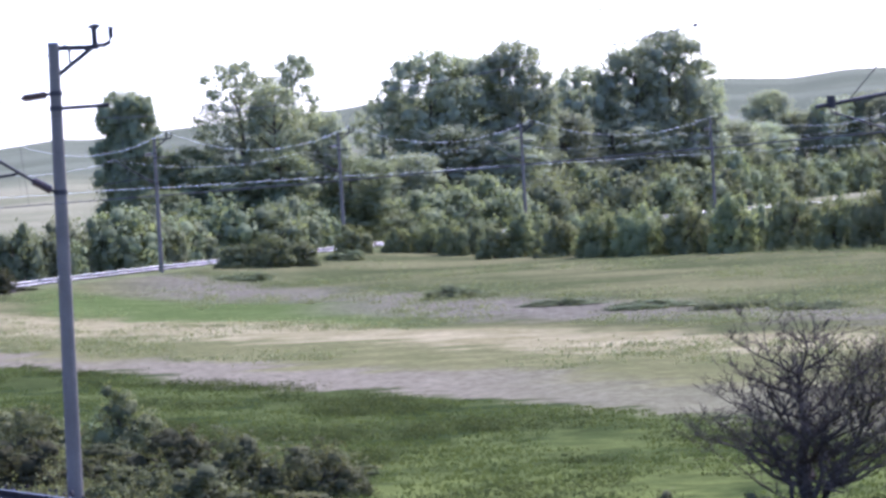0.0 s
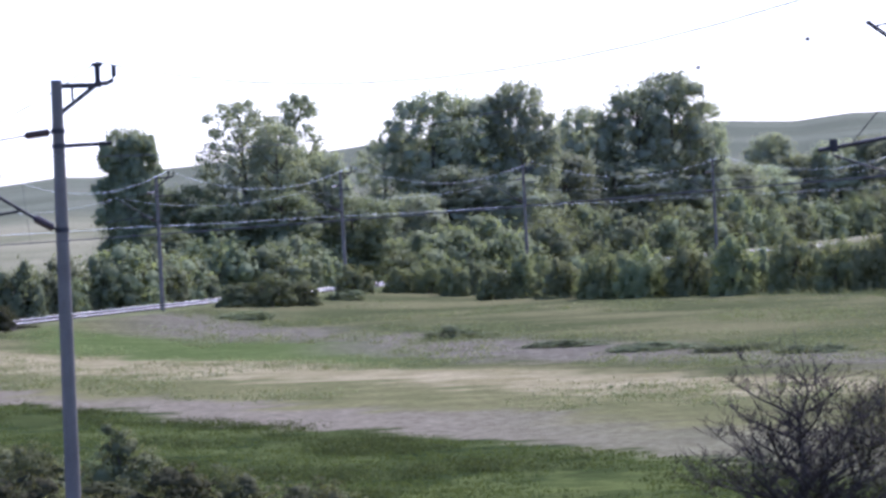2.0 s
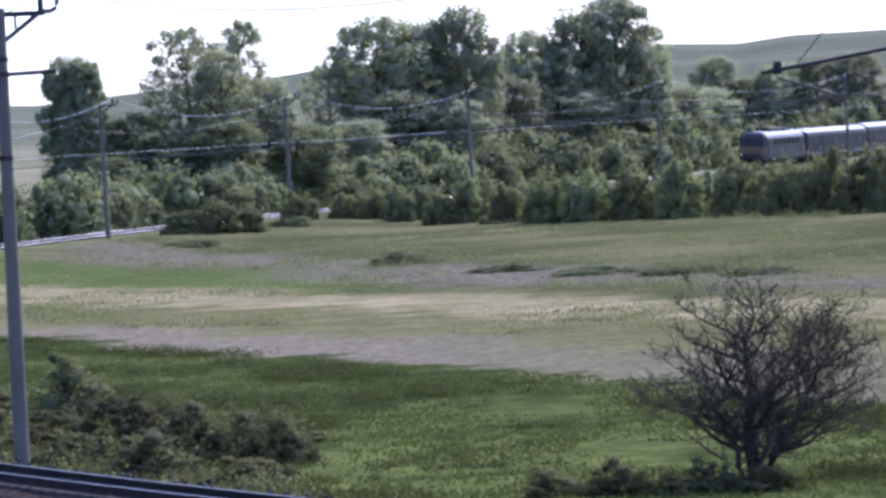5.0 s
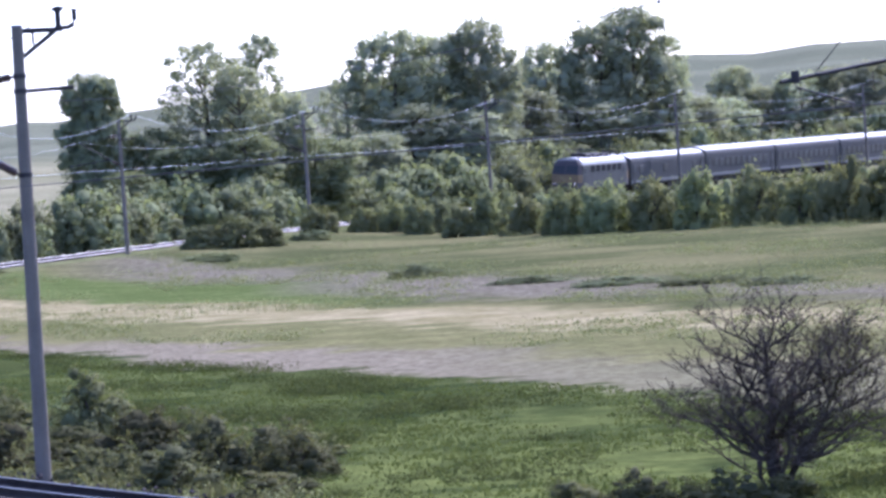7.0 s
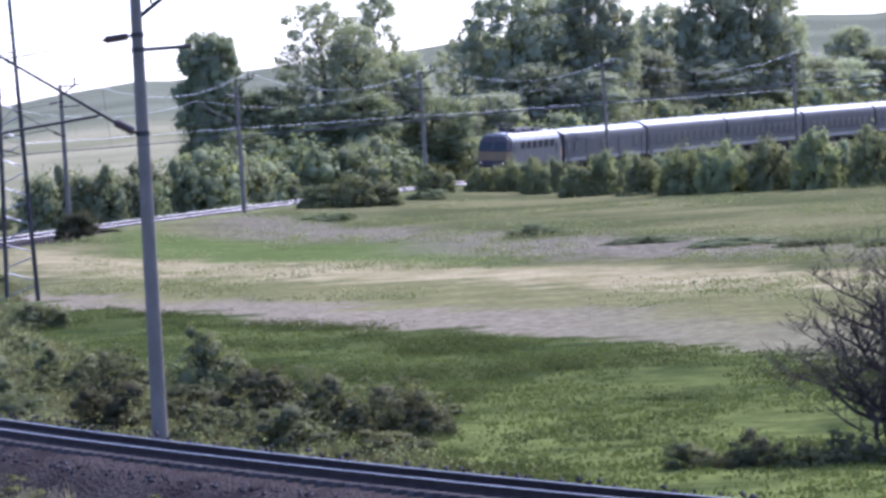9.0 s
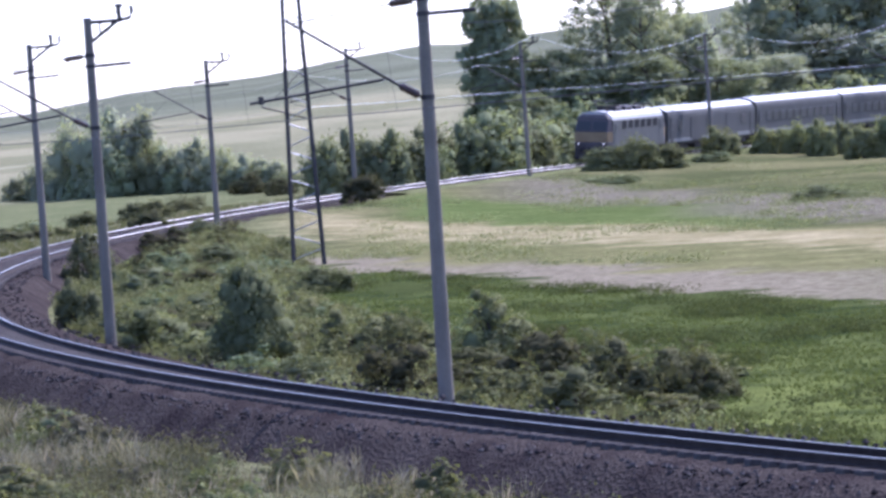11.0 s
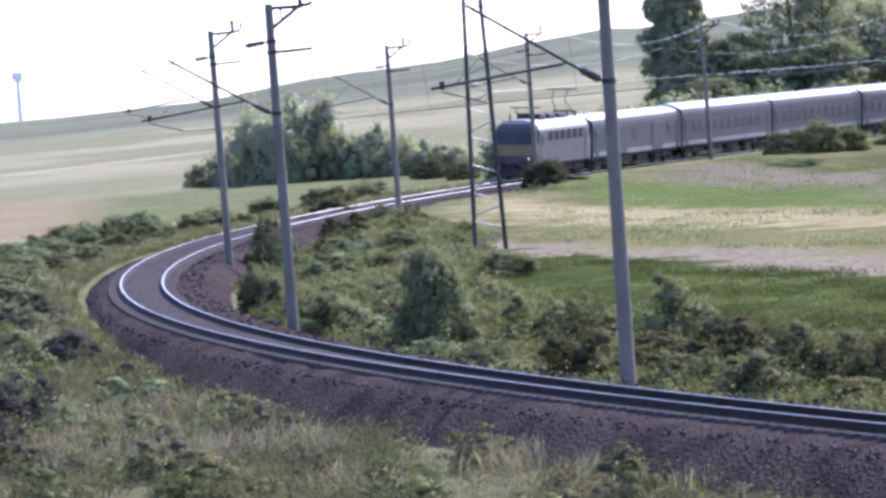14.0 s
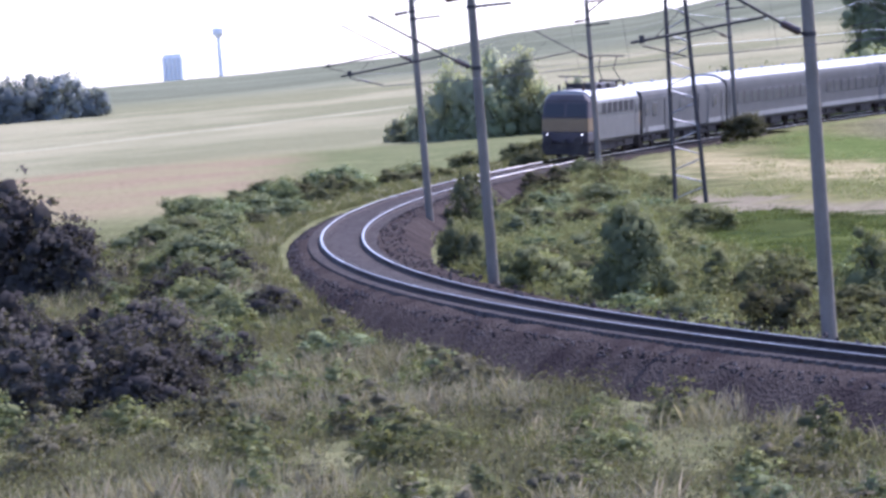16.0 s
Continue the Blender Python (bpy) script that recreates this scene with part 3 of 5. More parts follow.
# ---------------------------------------------------------------- plants
def leaf_cloud(rng, centres, radii, n, size, core=None, inner=0.35, outer=1.4):
    """Small pointed leaves spread over clumps, from a share inner of each clump's radius outwards. Returns vertices,
    faces and, for soft shading of the whole mass, the way out of clump and crown. core: the middle of the crown."""
    k = rng.integers(0, len(centres), n)
    d = rng.normal(size=(n, 3))
    d /= np.linalg.norm(d, axis=1)[:, None]
    rad = inner + (outer - inner) * rng.uniform(0.0, 1.0, n)
    p = centres[k] + d * (radii[k] * rad[:, None])
    soft = d * 0.75 + rng.normal(size=(n, 3)) * 0.12 + np.array([0, 0, 0.12])
    if core is not None:
        out = p - np.array(core)
        soft += 0.55 * out / (np.linalg.norm(out, axis=1)[:, None] + 1e-6)
    soft /= np.linalg.norm(soft, axis=1)[:, None]
    nrm = soft + rng.normal(size=(n, 3)) * 0.5
    nrm *= np.sign((nrm * soft).sum(1))[:, None]
    nrm /= np.linalg.norm(nrm, axis=1)[:, None]
    a = np.cross(nrm, rng.normal(size=(n, 3)))
    a /= np.linalg.norm(a, axis=1)[:, None]
    b = np.cross(nrm, a)
    s = size * rng.uniform(0.55, 1.35, n)[:, None]
    v = np.stack([p - a * s, p + a * s * 0.8 - b * s * 0.7, p + a * s * 0.8 + b * s * 0.7], 1).reshape(-1, 3)
    f = np.arange(n * 3).reshape(-1, 3)
    return v, f, np.repeat(soft, 3, 0)


def lump_shape():
    """A small round lump of 48 faces."""
    bm = bmesh.new()
    bmesh.ops.create_cube(bm, size=2)
    bmesh.ops.subdivide_edges(bm, edges=bm.edges[:], cuts=1, use_grid_fill=True)
    bmesh.ops.triangulate(bm, faces=bm.faces[:])
    bm.verts.index_update()
    v = np.array([tuple(q.co.normalized()) for q in bm.verts])
    f = np.array([[q.index for q in face.verts] for face in bm.faces])
    bm.free()
    return v, f


LUMP = lump_shape()


def filled(rng, cloud, centres, radii, n, core, swell=0.58):
    """A cloud of leaves with n dense twig lumps inside, which close the middle of the clumps."""
    vs, fs, ss = list(cloud[:1]), [cloud[1]], [cloud[2]]
    o = len(cloud[0])
    for i in rng.permutation(len(centres))[:n]:
        w = LUMP[0] * rng.uniform(0.6, 1.25, (len(LUMP[0]), 1))
        vs.append(centres[i] + w * radii[i] * swell)
        out = centres[i] - np.array(core)
        q = LUMP[0] * 0.75 + 0.5 * out / (np.linalg.norm(out) + 1e-6) + np.array([0, 0, 0.1])
        ss.append(q / np.linalg.norm(q, axis=1)[:, None])
        fs.append(LUMP[1] + o)
        o += len(w)
    return np.concatenate(vs), np.concatenate(fs), np.concatenate(ss)


def quick_mesh(name, v, f, mat, soft=None):
    me = bpy.data.meshes.new(name)
    me.vertices.add(len(v))
    me.vertices.foreach_set("co", np.asarray(v, dtype=np.float32).ravel())
    n = f.shape[1]
    me.loops.add(f.size)
    me.loops.foreach_set("vertex_index", f.ravel().astype(np.int32))
    me.polygons.add(len(f))
    me.polygons.foreach_set("loop_start", np.arange(0, f.size, n, dtype=np.int32))
    me.polygons.foreach_set("loop_total", np.full(len(f), n, dtype=np.int32))
    me.materials.append(mat)
    me.update(calc_edges=True)
    if soft is not None:
        me.polygons.foreach_set("use_smooth", np.ones(len(f), dtype=bool))
        me.normals_split_custom_set_from_vertices(soft.tolist())
    return me


CROWNS = {}


def bush_crown(kind, seed, mat):
    """A crown one metre wide and high, standing on the ground."""
    key = (kind, seed, mat.name)
    if key in CROWNS:
        return CROWNS[key]
    rng = np.random.default_rng(seed * 7 + len(kind))
    if kind == "cone":
        n, leaves, size = 130, 9000, 0.019
        z = rng.uniform(0.02, 0.95, n)
        r = 0.44 * np.clip(1.05 - z, 0.06, 1) ** 0.62 * rng.uniform(0.55, 1, n) * np.where(z < 0.15, 0.85, 1)
        ang = rng.uniform(0, 2 * math.pi, n)
        c = np.stack([r * np.cos(ang), r * np.sin(ang), z], 1)
        rad = np.full((n, 3), 0.125) * rng.uniform(0.7, 1.3, (n, 1))
    elif kind == "dome":
        n, leaves, size = 120, 4600, 0.023
        d = rng.normal(size=(n, 3))
        d /= np.linalg.norm(d, axis=1)[:, None]
        d[:, 2] = np.abs(d[:, 2])
        lobes = 0.86 + 0.14 * np.sin(3 * np.arctan2(d[:, 1], d[:, 0]) + seed) * np.cos(2.3 * d[:, 2] + seed)
        d /= ((np.abs(d) ** 3).sum(1) ** (1 / 3))[:, None]
        c = d * np.array([0.39, 0.39, 0.80]) * (rng.uniform(0.1, 1, (n, 1)) ** 0.33) * lobes[:, None]
        c[:, 2] = np.maximum(c[:, 2], 0.05)
        rad = np.array([0.09, 0.09, 0.115]) * rng.uniform(0.6, 1.4, (n, 1))
    elif kind == "ball":
        n, leaves, size = 64, 3600, 0.025
        d = rng.normal(size=(n, 3))
        d /= np.linalg.norm(d, axis=1)[:, None]
        c = d * 0.40 * rng.uniform(0.5, 1.0, (n, 1)) + np.array([0, 0, 0.5])
        c[:, 2] = np.clip(c[:, 2], 0.06, 1)
        low = c[:, 2] < 0.42
        c[low, :2] *= (rng.uniform(0.25, 0.42, int(low.sum())) / np.maximum(np.linalg.norm(c[low, :2], axis=1), 0.1))[:, None]
        rad = np.full((n, 3), 0.12) * rng.uniform(0.7, 1.3, (n, 1))
    else:
        n, leaves, size = {"loose": (95, 3800, 0.026), "small": (40, 1000, 0.038), "big": (170, 5000, 0.019)}[kind]
        ang, rr = rng.uniform(0, 2 * math.pi, n), 0.45 * np.sqrt(rng.uniform(0, 1, n))
        px, py = rr * np.cos(ang), rr * np.sin(ang)
        top = np.full(n, 0.3)
        for k in range(6):                       # several leaders of unlike height
            a, q = rng.uniform(0, 6.28), rng.uniform(0.0, 0.34)
            hx, hy, hh = q * math.cos(a), q * math.sin(a), (0.95 if k == 0 else rng.uniform(0.45, 0.9))
            top = np.maximum(top, hh * np.exp(-((px - hx) ** 2 + (py - hy) ** 2) / 0.11))
        z = top * rng.uniform(0.12, 1.0, n) ** 0.6
        foot = rng.uniform(0, 1, n) < 0.25
        z = np.where(foot, rng.uniform(0.03, 0.2, n), z)
        c = np.stack([px, py, z], 1)
        rad = np.full((n, 3), 0.082 if kind == "big" else 0.10) * rng.uniform(0.6, 1.5, (n, 1))
    cloud = leaf_cloud(rng, c, rad, leaves, size, (0, 0, 0.3), 0.5, 1.35)
    v, f, soft = filled(rng, cloud, c, rad, {"small": 12, "big": 60, "dome": 60, "cone": 70}.get(kind, 40), (0, 0, 0.3), 0.66)
    v[:, 2] = np.maximum(v[:, 2], 0.0)
    CROWNS[key] = quick_mesh("crown", v, f, mat, soft)
    return CROWNS[key]


def bush_stems(seed):
    key = ("stems", seed)
    if key not in CROWNS:
        rng = random.Random(seed)
        pieces = []
        for i in range(7):
            a, t = rng.uniform(0, 6.28), rng.uniform(0.1, 0.32)
            p = [(0.04 * math.cos(a), 0.04 * math.sin(a), -0.05), (t * 0.5 * math.cos(a), t * 0.5 * math.sin(a), 0.3), (t * math.cos(a + 0.3), t * math.sin(a + 0.3), 0.5)]
            pieces.append(tube(p, [0.02, 0.014, 0.005], 5))
        CROWNS[key] = mesh_of("stem", *joined(pieces), BARK)
    return CROWNS[key]


PLANT_COUNT = [0]


def bush(x, y, w, h, kind="loose", mat=None, label="dense green bush in rough grass", z=None, group="bushes"):
    PLANT_COUNT[0] += 1
    k = PLANT_COUNT[0]
    if kind == "loose" and w > 4.6:
        kind = "big"
    ob = tagged(new("bush"), label, "bush", group)
    ob.matrix_basis = Matrix.LocRotScale((x, y, (ground_z(x, y) if z is None else z) - 0.02 - 0.07 * h), Euler((0, 0, k * 2.4)), (w * 1.1, w * 1.1, h * 1.12))
    part("crown", bush_crown(kind, k % 5, mat or LEAF_BUSH), None, ob)
    part("stem", bush_stems(k % 3), None, ob)
    return ob


def low_scrub(name, label, rows):
    """Many low shrubs as one object: rows of (x, y, width, height, leaf material)."""
    by_mat = {}
    for k, (x, y, w, h, mat) in enumerate(rows):
        me = bush_crown("small", k % 5, mat)
        v = np.empty(len(me.vertices) * 3)
        me.vertices.foreach_get("co", v)
        v = v.reshape(-1, 3)
        q = np.array([tuple(n.vector) for n in me.corner_normals])
        f = np.array([tuple(p.vertices) for p in me.polygons])
        soft = np.empty_like(v)
        soft[f.ravel()] = q
        a = k * 2.4
        turn = np.array([[math.cos(a), math.sin(a), 0], [-math.sin(a), math.cos(a), 0], [0, 0, 1]])
        v = (v @ turn) * np.array([w * 1.1, w * 1.1, h * 1.12]) + np.array([x, y, ground_z(x, y) - 0.02 - 0.07 * h])
        by_mat.setdefault(mat.name, (mat, []))[1].append((v, f, soft @ turn))
    for mat, sets in by_mat.values():
        o, fs = 0, []
        for v, f, _ in sets:
            fs.append(f + o)
            o += len(v)
        me = quick_mesh(name, np.concatenate([v for v, _, _ in sets]), np.concatenate(fs), mat, np.concatenate([q for _, _, q in sets]))
        tagged(new(name, me), label, "shrubs", kind="stuff")


ASPECT = {"poplar": 2.2, "airy": 2.4, "full": 2.0}


def tree_meshes(kind, seed, mat):
    """Trunk with limbs, and crown, of a tree whose crown is one metre wide."""
    key = ("tree", kind, seed, mat.name)
    if key in CROWNS:
        return CROWNS[key]
    rng = np.random.default_rng(100 + seed)
    H = ASPECT[kind]
    n = {"poplar": 480, "airy": 340, "full": 300}[kind]
    heads = [(rng.uniform(-0.24, 0.24), rng.uniform(-0.24, 0.24), rng.uniform(0.72, 1.0)) for _ in range(5)]
    cs, rs = [], []
    pieces = [tube([(0, 0, -0.03 * H), (0.01, 0.01, 0.2 * H), (0.03 * (seed % 3 - 1), 0.02, 0.5 * H), (0.0, 0.02, 0.9 * H)], [0.045, 0.036, 0.022, 0.004], 7)]
    while len(cs) < n:
        k = rng.uniform(0.03, 1.0)
        a = rng.uniform(0, 2 * math.pi)
        if kind == "poplar":
            w = 0.47 * max(0.0, 1 - (abs(k - 0.4) / 0.63) ** 5) ** 0.5
        else:
            w = 0.47 * (0.88 + 0.12 * math.sin(5 * k + seed)) * min(1.0, max(0.0, 1 - ((k - 0.45) / 0.565) ** 4)) ** 0.5
        r = w * rng.uniform(0.2, 1.0) ** 0.5
        x, y = r * math.cos(a), r * math.sin(a)
        if kind == "airy" and k > 0.6:        # the upper crown parts into a few heads
            near = min(math.hypot(x - hx, y - hy) + max(0, k - hz) * 1.2 for hx, hy, hz in heads)
            if near > 0.36:
                continue
        cs.append((x, y, k * H * 0.97))
        rs.append(rng.uniform(0.055, 0.125) * (1.0 if kind == "poplar" else 0.72 if kind == "airy" and k > 0.5 else 1.0))
        if len(cs) % 11 == 0:
            z0 = max(0.1, (k - 0.16)) * H
            pieces.append(tube([(0, 0.01, z0), (x * 0.5, y * 0.5, z0 + 0.07 * H), (x, y, k * H * 0.97)], [0.010, 0.007, 0.002], 5))
    if kind == "poplar":                      # a closed column
        for j in range(60):
            a = 2.4 * j
            cs.append((0.14 * math.cos(a), 0.14 * math.sin(a), (0.06 + 0.84 * j / 60) * H))
            rs.append(0.24 * (1 - 0.4 * max(0.0, j / 60 - 0.6)))
    cs, rs = np.array(cs), np.repeat(np.array(rs)[:, None], 3, 1)
    v, f, soft = leaf_cloud(rng, cs, rs, {"poplar": 22000, "airy": 17000, "full": 19000}[kind], 0.0175, (0, 0, 0.45 * H), 0.4)
    shut = cs[:, 2] < H * (0.5 if kind == "airy" else 0.93)
    v, f, soft = filled(rng, (v, f, soft), cs[shut], rs[shut], 380 if kind == "poplar" else 150, (0, 0, 0.45 * H), 0.72 if kind == "poplar" else 0.58)
    CROWNS[key] = (mesh_of("trunk", *joined(pieces), BARK, shade=True), quick_mesh("crown", v, f, mat, soft))
    return CROWNS[key]


def tree(x, y, w, h, kind="full", mat=None, label="tall leafy tree behind the railway", z=None, group="trees behind the line"):
    PLANT_COUNT[0] += 1
    k = PLANT_COUNT[0]
    ob = tagged(new("tree"), label, "tree", group)
    ob.matrix_basis = Matrix.LocRotScale((x, y, ground_z(x, y) if z is None else z), Euler((0, 0, k * 1.9)), (w * 1.22, w * 1.22, h * (1.07 if kind != "full" else 1.0) / ASPECT[kind]))
    trunk, crown = tree_meshes(kind, k % 4, mat or LEAF_TREE)
    part("trunk", trunk, None, ob)
    part("crown", crown, None, ob)
    return ob


# the band of shrubs inside the curve
bush(-3.1, 125.2, 2.75, 2.6, "cone", LEAF_OLIVE, "conical yellow-green shrub beside the track")
for x, y, w, h in [(0.8, 109.1, 1.6, 1.2), (-0.2, 124.7, 1.5, 1.2), (1.1, 122.9, 1.6, 1.2), (3.6, 119.7, 1.7, 1.7), (4.2, 107.3, 1.8, 1.3), (4.4, 98.4, 1.7, 1.0), (6.1, 102.1, 1.8, 1.2), (7.2, 99.9, 1.5, 1.2), (6.3, 92.9, 1.5, 0.6), (2.6, 111.4, 1.5, 0.8), (-6.2, 135.4, 2.0, 1.3), (-4.8, 129.2, 1.6, 0.7), (5.4, 108.0, 1.6, 1.2), (2.9, 104.0, 1.3, 0.8)]:
    bush(x, y, w * 1.3, h * 1.2, "loose", LEAF_DARK if y < 112 and h > 0.9 else LEAF_OLIVE, "tangled dark green shrub on the bank")
bush(-9.9, 157.1, 1.9, 2.2, "dome", LEAF_DARK, "tall dark bush inside the curve")
bush(-1.5, 169.0, 3.3, 1.3, "dome", LEAF_OLIVE, "dark shrub at the foot of the lattice mast")
for x, y, w, h in [(-8.4, 183.0, 2.6, 1.1), (-6.6, 186.0, 2.0, 0.8), (-11.3, 250.0, 3.0, 1.5), (-4.6, 140.0, 2.2, 1.0), (-6.9, 146.0, 1.8, 0.9)]:
    bush(x, y, w, h, "dome", LEAF_DARK, "rounded dark shrub inside the bend")
for x, y, w, h in [(-8.6, 178.2, 2.3, 1.1), (-1.6, 116.4, 1.6, 0.8), (-8.4, 239.1, 2.2, 0.9), (-6.4, 210.3, 2.7, 0.9), (-8.7, 207.9, 2.4, 0.9), (-5.0, 190.0, 2.6, 0.7), (-4.0, 150.0, 2.6, 0.7), (-6.0, 160.0, 2.6, 0.8)]:
    bush(x, y, w, h, "loose", LEAF_BUSH, "low green shrub in rough grass")
for x, y, w, h in [(-11.6, 196.0, 2.1, 2.5), (-18.6, 250.0, 1.4, 1.0), (-9.6, 226.0, 2.3, 1.2), (-11.6, 309.4, 4.3, 1.4), (-8.5, 369.6, 3.2, 2.1), (-5.7, 355.6, 2.7, 1.4), (-20.2, 223.4, 2.0, 1.4), (-22.2, 230.9, 1.4, 1.3)]:
    bush(x, y, w, h, "loose", LEAF_DARK, "dark green bush near the railway")
bush(0.6, 276.0, 2.8, 1.9, "ball", LEAF_DARK, "rounded dark bush hiding the foot of a mast")
# clump of small trees west of the line
for x, y, w, h in [(-30.2, 412.0, 4.6, 2.6), (-27.4, 408.0, 5.0, 4.6), (-24.6, 404.0, 6.5, 8.6), (-21.4, 400.0, 7.4, 10.0), (-18.6, 399.0, 6.4, 9.2), (-16.0, 396.0, 5.2, 5.2), (-13.6, 394.0, 5.6, 6.0), (-11.2, 390.0, 5.0, 4.6), (-8.8, 387.0, 4.6, 3.9), (-6.6, 384.0, 4.2, 2.9)]:
    bush(x, y, w, h, "dome", LEAF_TREE, "large dark tree-like thicket at the field edge", group="thicket")
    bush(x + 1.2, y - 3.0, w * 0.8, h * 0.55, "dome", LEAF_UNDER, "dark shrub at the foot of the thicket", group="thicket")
for x, y, w, h in [(-2.0, 345, 4.4, 4.6), (0.4, 347, 4.6, 5.4), (3.0, 346, 4.4, 5.0), (4.9, 348, 3.6, 4.0), (6.4, 350, 3.6, 3.6), (6.1, 354, 5.3, 5.5), (9.6, 356, 5.3, 5.5), (12.0, 360, 4.6, 5.0)]:
    bush(x, y, w * 1.15, h * (1.15 if x < 4 else 1.05), "dome", LEAF_UNDER, "tall grey-green thicket beyond the track", group="thicket")
# hedge between meadow and line
for x, y, w, h in [(17.8, 322, 3.9, 2.0), (20.2, 322, 4.6, 2.8), (22.6, 324, 3.8, 2.1)]:
    bush(x, y, w, h, "dome", LEAF_OLIVE, "low spreading dark bush at the line", group="hedge bushes")
bush(28.4, 348, 3.6, 2.9, "dome", LEAF_HEDGE, "clipped-looking round green bush", group="hedge bushes")
for x, y, w, h in [(32.0, 350.0, 2.6, 2.2), (34.5, 349.6, 2.8, 2.6), (35.8, 344.5, 2.6, 3.1), (38.1, 334.7, 3.2, 2.7), (40.1, 335.2, 3.3, 3.5), (41.7, 325.7, 3.6, 3.2), (43.7, 319.7, 3.8, 3.6), (46.3, 317.4, 4.0, 3.4), (49.5, 314.8, 3.9, 3.4), (51.9, 309.8, 3.9, 3.7), (55.2, 306.3, 4.0, 3.9), (57.4, 299.0, 4.1, 3.4), (58.7, 292.4, 4.0, 4.2), (62.0, 292.0, 4.2, 4.0), (65.4, 290.0, 4.4, 4.2)]:
    bush(x, y, w * 1.12, h * (1.16 if x < 45 else 1.36), "dome", LEAF_HEDGE, "leafy green hedge bush at the meadow edge", group="hedge bushes")
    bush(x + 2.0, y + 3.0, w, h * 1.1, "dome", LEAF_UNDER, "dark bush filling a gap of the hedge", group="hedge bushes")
for x, y, w, h in [(26.6, 333.7, 2.9, 0.8), (25.2, 239.6, 3.9, 0.8), (17.1, 300.6, 4.1, 0.6), (28.3, 219.8, 4.4, 0.4), (31.0, 209.8, 4.2, 0.4), (33.6, 201.4, 4.0, 0.4), (36.2, 194.9, 3.9, 0.4)]:
    bush(x, y, w, h, "loose", LEAF_BUSH, "low weedy tuft in the meadow", group="tufts")
# trees behind the line
for x, y, w, h, kind in [(13.4, 400, 5.3, 14.6, "poplar"), (18.3, 402, 5.8, 10.2, "full"), (23.6, 405, 8.2, 16.6, "airy"), (26.4, 400, 7.0, 14.5, "airy"), (28.9, 408, 6.0, 17.0, "airy"), (30.8, 402, 5.0, 12.5, "full"), (32.8, 401, 7.5, 8.4, "full"), (21.0, 396, 7.0, 8.5, "full"), (26.5, 395, 7.0, 9.0, "full"), (16.0, 392, 5.0, 6.5, "full")]:
    tree(x, y, w, h, kind, LEAF_UNDER if kind == "poplar" or h < 11 else LEAF_TREE)
for x, y, w, h, kind in [(46.2, 455, 9.5, 18.8, "full"), (50.6, 458, 10.0, 18.2, "full"), (55.0, 456, 8.5, 19.2, "full"), (46.8, 450, 10.5, 11.0, "full"), (41.1, 455, 6.5, 13.5, "airy"), (52.5, 450, 9.0, 10.0, "full"), (36.8, 425, 6.0, 8.0, "full"), (41.0, 430, 7.0, 8.5, "full"),
                         (66.0, 490, 7.0, 17.0, "full"), (72.0, 490, 8.5, 19.0, "full"), (76.2, 492, 10.0, 20.0, "full"), (80.0, 494, 6.0, 15.8, "airy"), (68.5, 486, 11.0, 10.5, "full"), (62.5, 480, 8.0, 12.0, "full")]:
    tree(x, y, w, h, kind)
for x, y, w, h in [(95.5, 540, 7.5, 12.6), (99.7, 540, 7.0, 10.0), (103.8, 540, 7.5, 11.4), (108.3, 540, 7.5, 11.8), (113.0, 540, 8.0, 12.0), (83.8, 510, 12.0, 9.8), (90.0, 520, 9.0, 9.0)]:
    tree(x, y, w, h, "full")
# undergrowth along the far side of the line
_rng = random.Random(11)
_s = s_at(352)
while _s < s_at(600):
    for back in (-12.0,):
        p, _ = on_track(_s + _rng.uniform(-1.5, 1.5), back - _rng.uniform(0, 4))
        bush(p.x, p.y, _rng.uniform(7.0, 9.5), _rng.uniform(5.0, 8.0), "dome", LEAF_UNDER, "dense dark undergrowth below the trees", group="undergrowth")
    _s += 5.2
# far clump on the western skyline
# its haze is in the leaf colour
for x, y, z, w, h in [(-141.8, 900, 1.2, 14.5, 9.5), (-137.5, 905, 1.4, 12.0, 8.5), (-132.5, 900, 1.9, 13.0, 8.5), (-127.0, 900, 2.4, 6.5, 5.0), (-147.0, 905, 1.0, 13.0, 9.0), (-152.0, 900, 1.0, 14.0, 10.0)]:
    bush(x, y, w * 1.15, h * 1.35, "dome", LEAF_HAZE, "distant hazy clump of trees", z=z - 1.4, group="far clump")
# scrub on the near side of the line
# these bushes and the scrub below take the leaf colour with painted shade
for x, y, w, h in [(-23.4, 145.1, 5.2, 5.0), (-21.5, 143.0, 4.0, 3.2)]:
    bush(x, y, w, h, "dome", LEAF_SHADE, "large dark bush on the near slope", group="scrub")
for x, y, w, h in [(-14.2, 104.0, 2.8, 2.0), (-16.0, 106.0, 3.0, 2.2), (-17.6, 103.0, 3.0, 2.4), (-15.5, 112.0, 3.0, 2.0), (-18.2, 112.0, 3.2, 2.4), (-12.6, 106.0, 2.0, 1.4), (-15.1, 98.5, 3.0, 1.9), (-13.4, 98.0, 2.2, 1.6), (-16.6, 99.8, 2.4, 2.1), (-12.5, 99.2, 1.6, 1.4), (-17.1, 137.2, 2.6, 1.2), (-16.2, 144.9, 2.0, 1.1), (-13.5, 127.6, 1.8, 1.0)]:
    bush(x, y, w, h, "loose", LEAF_SHADE, "scrub with shade-darkened leaves on the near slope", group="scrub")
